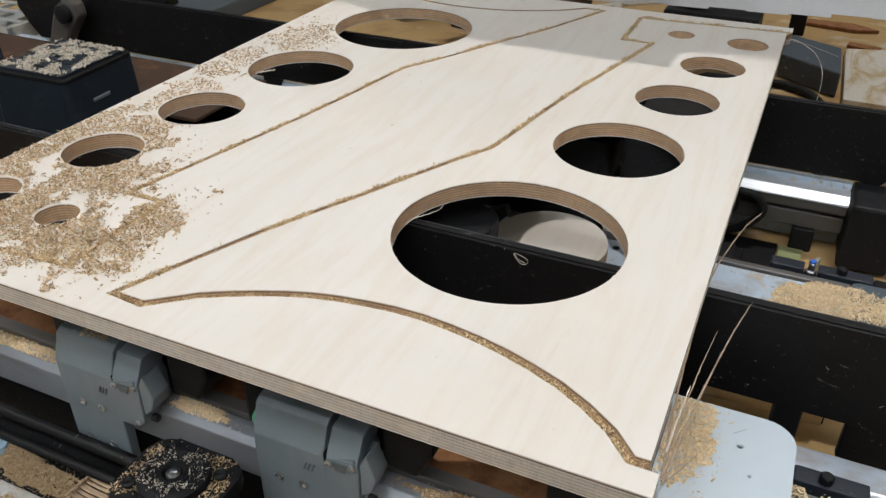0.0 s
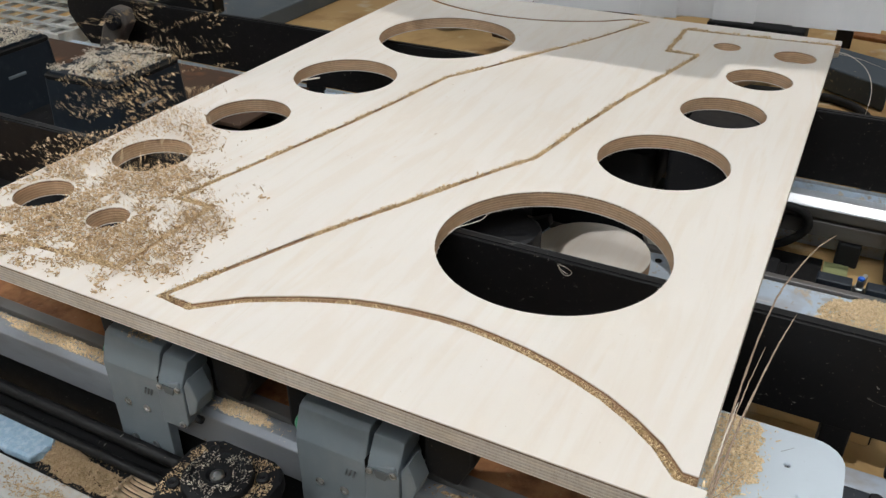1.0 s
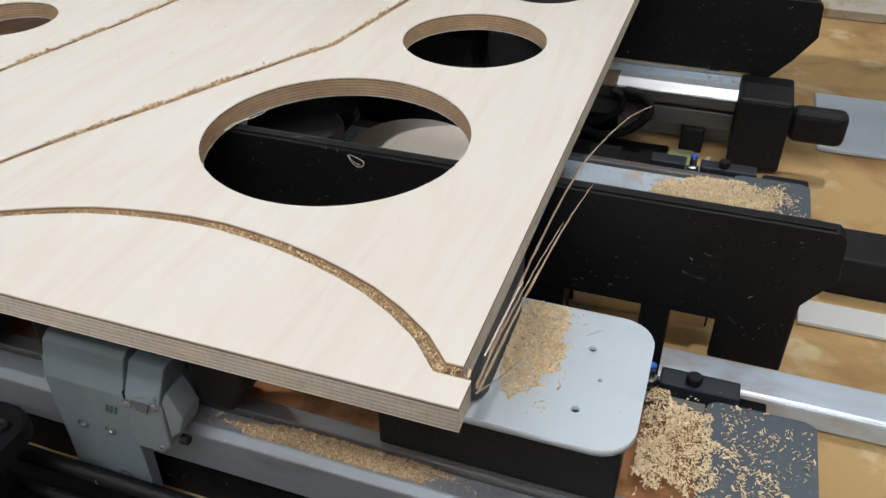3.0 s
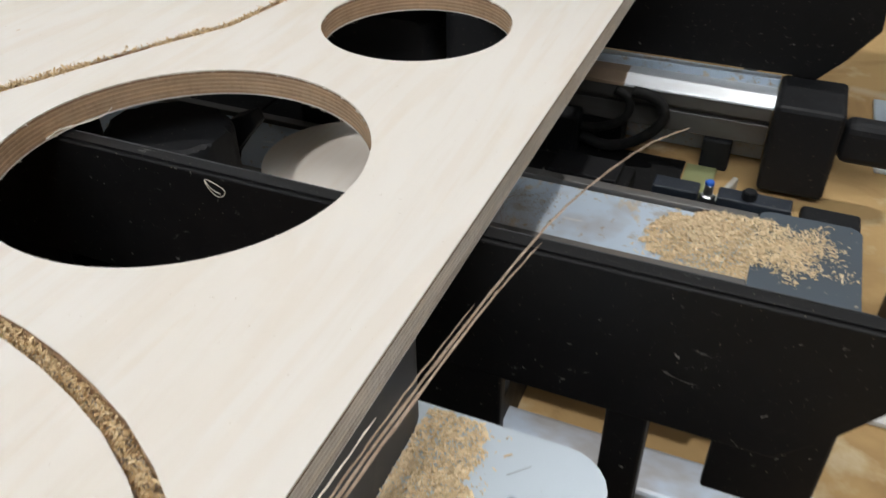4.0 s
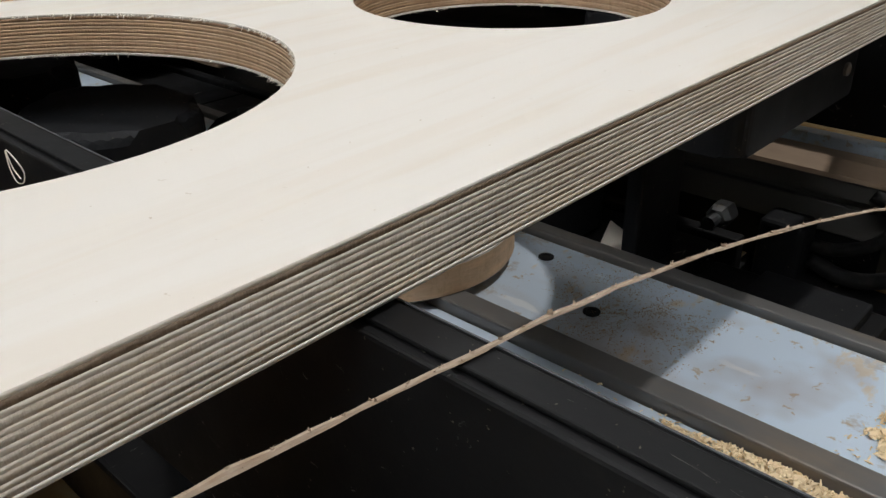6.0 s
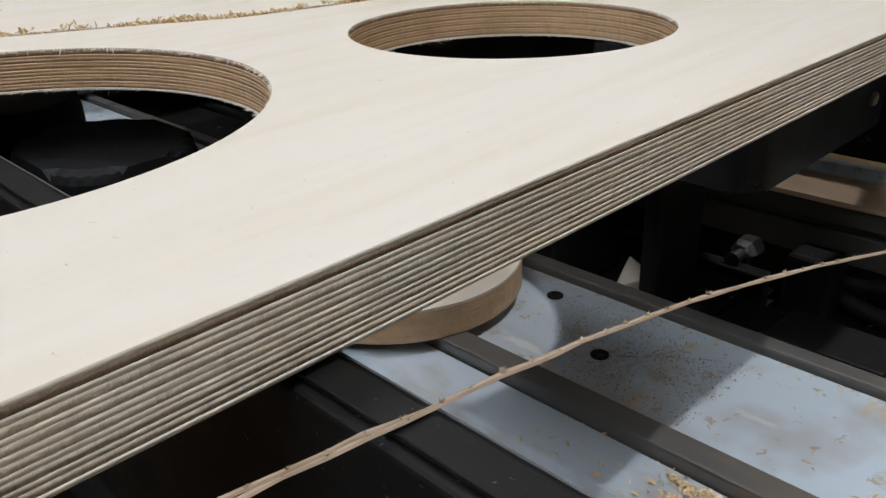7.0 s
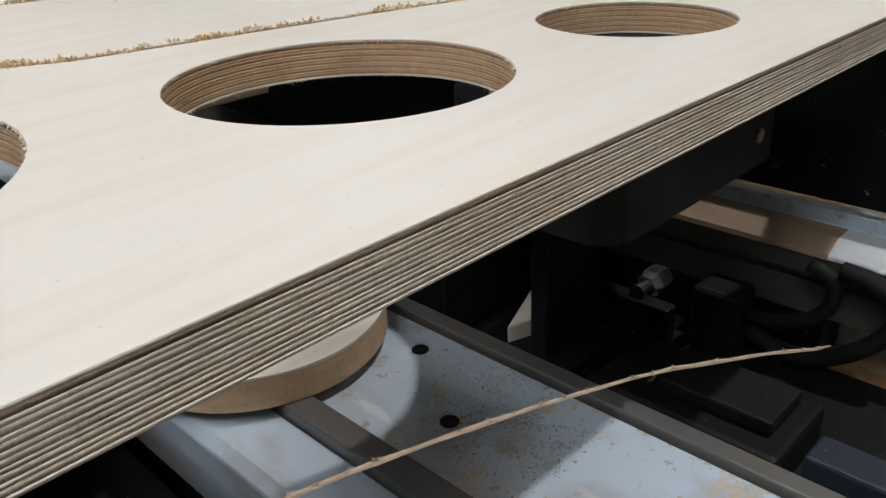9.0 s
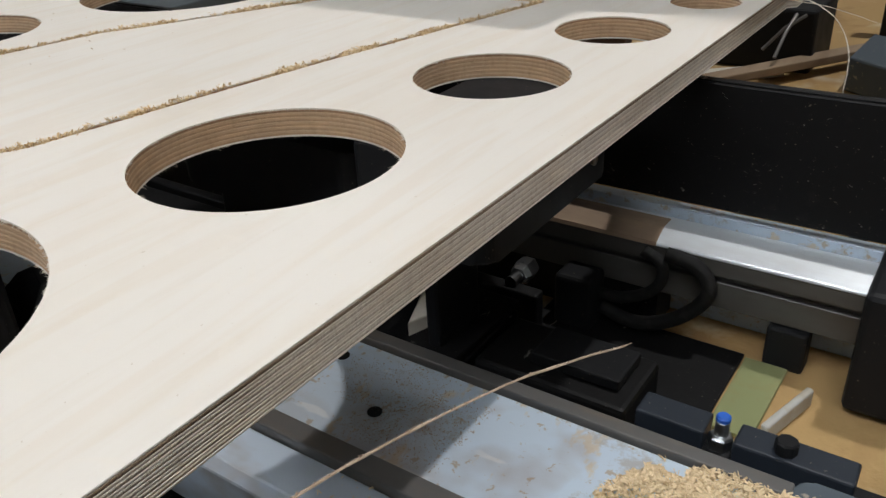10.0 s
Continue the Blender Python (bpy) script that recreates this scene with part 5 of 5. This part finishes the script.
def lid_chips():
    """Chips on the suction boxes' lids."""
    rng = np.random.default_rng(31)
    made = []
    for cx, cy in ((-1.038, 0.517), (-1.335, 0.508)):
        for k in range(5):
            n = 1900 if k < 4 else 90
            p = np.stack([rng.uniform(-0.068, 0.068, n), rng.uniform(-0.070, 0.070, n), rng.uniform(0.0, 0.0015, n)], 1)
            p = p[[noise.noise(Vector((q[0] * 40, q[1] * 40, k * 0.2))) > -0.05 for q in p]]
            ob = flakes(p, 0.0015, rng, LIDCHIP, "chip_clump", 0.5)
            ob.location = (cx, cy, 0.9749)
            tagged(ob, "pale wood chips lying on a navy box lid", "wood chips", kind="stuff")
            made.append((ob, (cx, cy, 0.9749), k))
    return made


LID = lid_chips()


def dust_puff(seed):
    """A small flat flight of dust grains."""
    rng = np.random.default_rng(seed)
    n = 1500
    p = np.stack([rng.normal(0, 0.050, n), np.clip(rng.normal(0, 0.016, n), -0.022, 0.022), np.clip(np.abs(rng.normal(0, 0.014, n)), 0, 0.04)], 1)
    ob = flakes(p, 0.00058, rng, CHIP, "dust_puff", 0.5)
    ob.location = (-0.50, 0.150, 0.8500)
    return tagged(ob, "fine wood dust blown under the panel", "wood dust", kind="stuff")


PUFF = [(dust_puff(90 + k), k) for k in range(3)]


def motions():
    rng = random.Random(12)
    for ob, mid, layer in CLUMPS:
        x, y, z = mid
        # the blast sweeps from the far end towards the near corner
        t0 = 0.60 + 0.45 * max(0.0, min(1.0, (0.62 - y) / 0.55)) + (0.06 if x < -0.62 and y < 0.16 else 0.0) + 0.016 * layer + rng.uniform(-0.04, 0.04)
        if x > -0.60 and y < 0.2:
            t0 = 0.92 + 0.016 * layer + rng.uniform(-0.03, 0.05)
        dx, dy, up = rng.uniform(-0.46, -0.18), rng.uniform(-0.02, 0.26), rng.uniform(0.03, 0.22)
        a, b, c = rng.uniform(-44, 44), rng.uniform(-44, 44), rng.uniform(-60, 60)
        rows = [(0.0, pose(x, y, z)), (t0, pose(x, y, z)),
                (t0 + 0.10, pose(x + dx * 0.22, y + dy * 0.22, z + up * 0.35, a * 0.3, b * 0.3, c * 0.3)),
                (t0 + 0.22, pose(x + dx * 0.75, y + dy * 0.75, z + up * 0.85, a, b, c)),
                (t0 + 0.36, pose(x + dx * 2.0, y + dy * 1.6, z + up * 0.9, 2 * a, 2 * b, 2 * c)),
                (t0 + 0.58, pose(min(-1.9, x + dx * 4.2), y + dy * 2.6, 0.86, 3 * a, 3 * b, 3 * c)),
                (t0 + 0.85, pose(min(-2.6, x + dx * 5.6), y + dy * 3.2, 0.02, 3 * a, 3 * b, 3 * c)),
                (10.0, pose(min(-2.6, x + dx * 5.6), y + dy * 3.2, 0.02, 3 * a, 3 * b, 3 * c))]
        walk(ob, rows)
    for ob, (x, y, z), k in LID:
        t0 = 0.98 + 0.05 * k
        if k == 4:
            walk(ob, [(0.0, pose(x, y, z)), (10.0, pose(x, y, z))])
            continue
        dx, dy = -0.25 - 0.04 * k, 0.10 + 0.05 * k
        walk(ob, [(0.0, pose(x, y, z)), (t0, pose(x, y, z)), (t0 + 0.08, pose(x + dx * 0.3, y + dy * 0.3, z + 0.04, 5, -10, 20)), (t0 + 0.18, pose(x + dx, y + dy, z + 0.07, 12, -20, 50)),
                  (t0 + 0.32, pose(x + dx * 3.2, y + dy * 2, z - 0.05, 20, -40, 90)), (t0 + 0.6, pose(-2.7, y + 0.5, 0.02, 0, 0, 110)), (10.0, pose(-2.7, y + 0.5, 0.02, 0, 0, 110))])
    # the chips on the front rail slide off, and a puff of dust crosses under the panel
    walk(RAIL_CHIPS, [(0.0, pose(0, 0, 0)), (1.15, pose(0, 0, 0)), (1.26, pose(-0.10, -0.01, 0.02)), (1.43, pose(-0.55, -0.03, 0.0)), (1.7, pose(-1.4, -0.30, -0.60)), (2.0, pose(-1.6, -0.50, -0.8465)), (10.0, pose(-1.6, -0.50, -0.8465))])
    for ob, t0 in ((RAIL_CHIPS_NEAR, 1.28), (CLAMP_CHIPS, 1.22), (BEARING_CHIPS, 1.03), (RIM_CHIPS, 1.02)):
        walk(ob, [(0.0, pose(0, 0, 0)), (t0, pose(0, 0, 0)), (t0 + 0.10, pose(-0.10, -0.03, 0.03)), (t0 + 0.28, pose(-0.60, -0.15, 0.02)), (t0 + 0.60, pose(-1.5, -0.50, -0.60)), (t0 + 0.90, pose(-1.8, -0.70, -0.84)), (10.0, pose(-1.8, -0.70, -0.84))])
    for ob, k in PUFF:
        walk(ob, [(0.0, pose(-0.50, 0.150, 0.8500)), (1.04 + 0.03 * k, pose(-0.50, 0.150, 0.8500)), (1.14 + 0.03 * k, pose(-0.36, 0.240, 0.925, 0, 0, 0)), (1.22 + 0.03 * k, pose(-0.24, 0.242, 0.930, 0, 8, 3)),
                  (1.34 + 0.03 * k, pose(-0.02, 0.240, 0.925, 0, 15, 5)), (1.44 + 0.03 * k, pose(0.12, 0.235, 0.905, 0, 20, 10)), (1.53 + 0.02 * k, pose(0.72, 0.16 - 0.03 * k, 0.82, 20, 0, 50)), (1.9, pose(0.80 + 0.05 * k, 0.12, BED + 0.004, 0, 0, 60)), (10.0, pose(0.80 + 0.05 * k, 0.12, BED + 0.004, 0, 0, 60))])
    # the splinters are stirred by the air
    walk(LONG_STRAND, [(t, pose(0.0085, 0.028, 0.988, 0, 0, a)) for t, a in ((0.0, 6.1), (0.5, 4.6), (1.0, 2.7), (1.7, 2.7), (2.1, 4.5), (2.5, 6.5), (2.8, 5.0), (3.8, -0.3), (4.5, 0.0), (10.0, 0.3))])
    walk(SHORT_STRAND, [(t, pose(0.0095, 0.030, 0.985, b, 0, a)) for t, a, b in ((0.0, -1.6, -0.8), (1.0, -0.6, 0), (1.7, -0.4, 0), (2.5, 1.5, 0), (3.8, 0.0, 0), (5.7, 0.4, 0.3), (6.8, -0.3, 1.3), (7.5, -0.9, 1.9), (10.0, -0.9, 1.9))])
    # the strip curtain sways in the draught
    walk(curtain, [(t, pose(0, y, z, rx, 0, 0)) for t, y, z, rx in ((0.0, 0, 0.002, 0), (0.3, 0.0, 0.012, 0), (0.6, 0, 0.004, 0), (0.9, -0.02, -0.006, 0), (1.2, 0.02, 0.016, 0), (1.4, 0, 0.004, 0), (1.7, 0, 0.0, 0), (2.0, 0, 0.002, 0), (3.0, 0, 0.008, 0), (10.0, 0, 0.008, 0))])


motions()
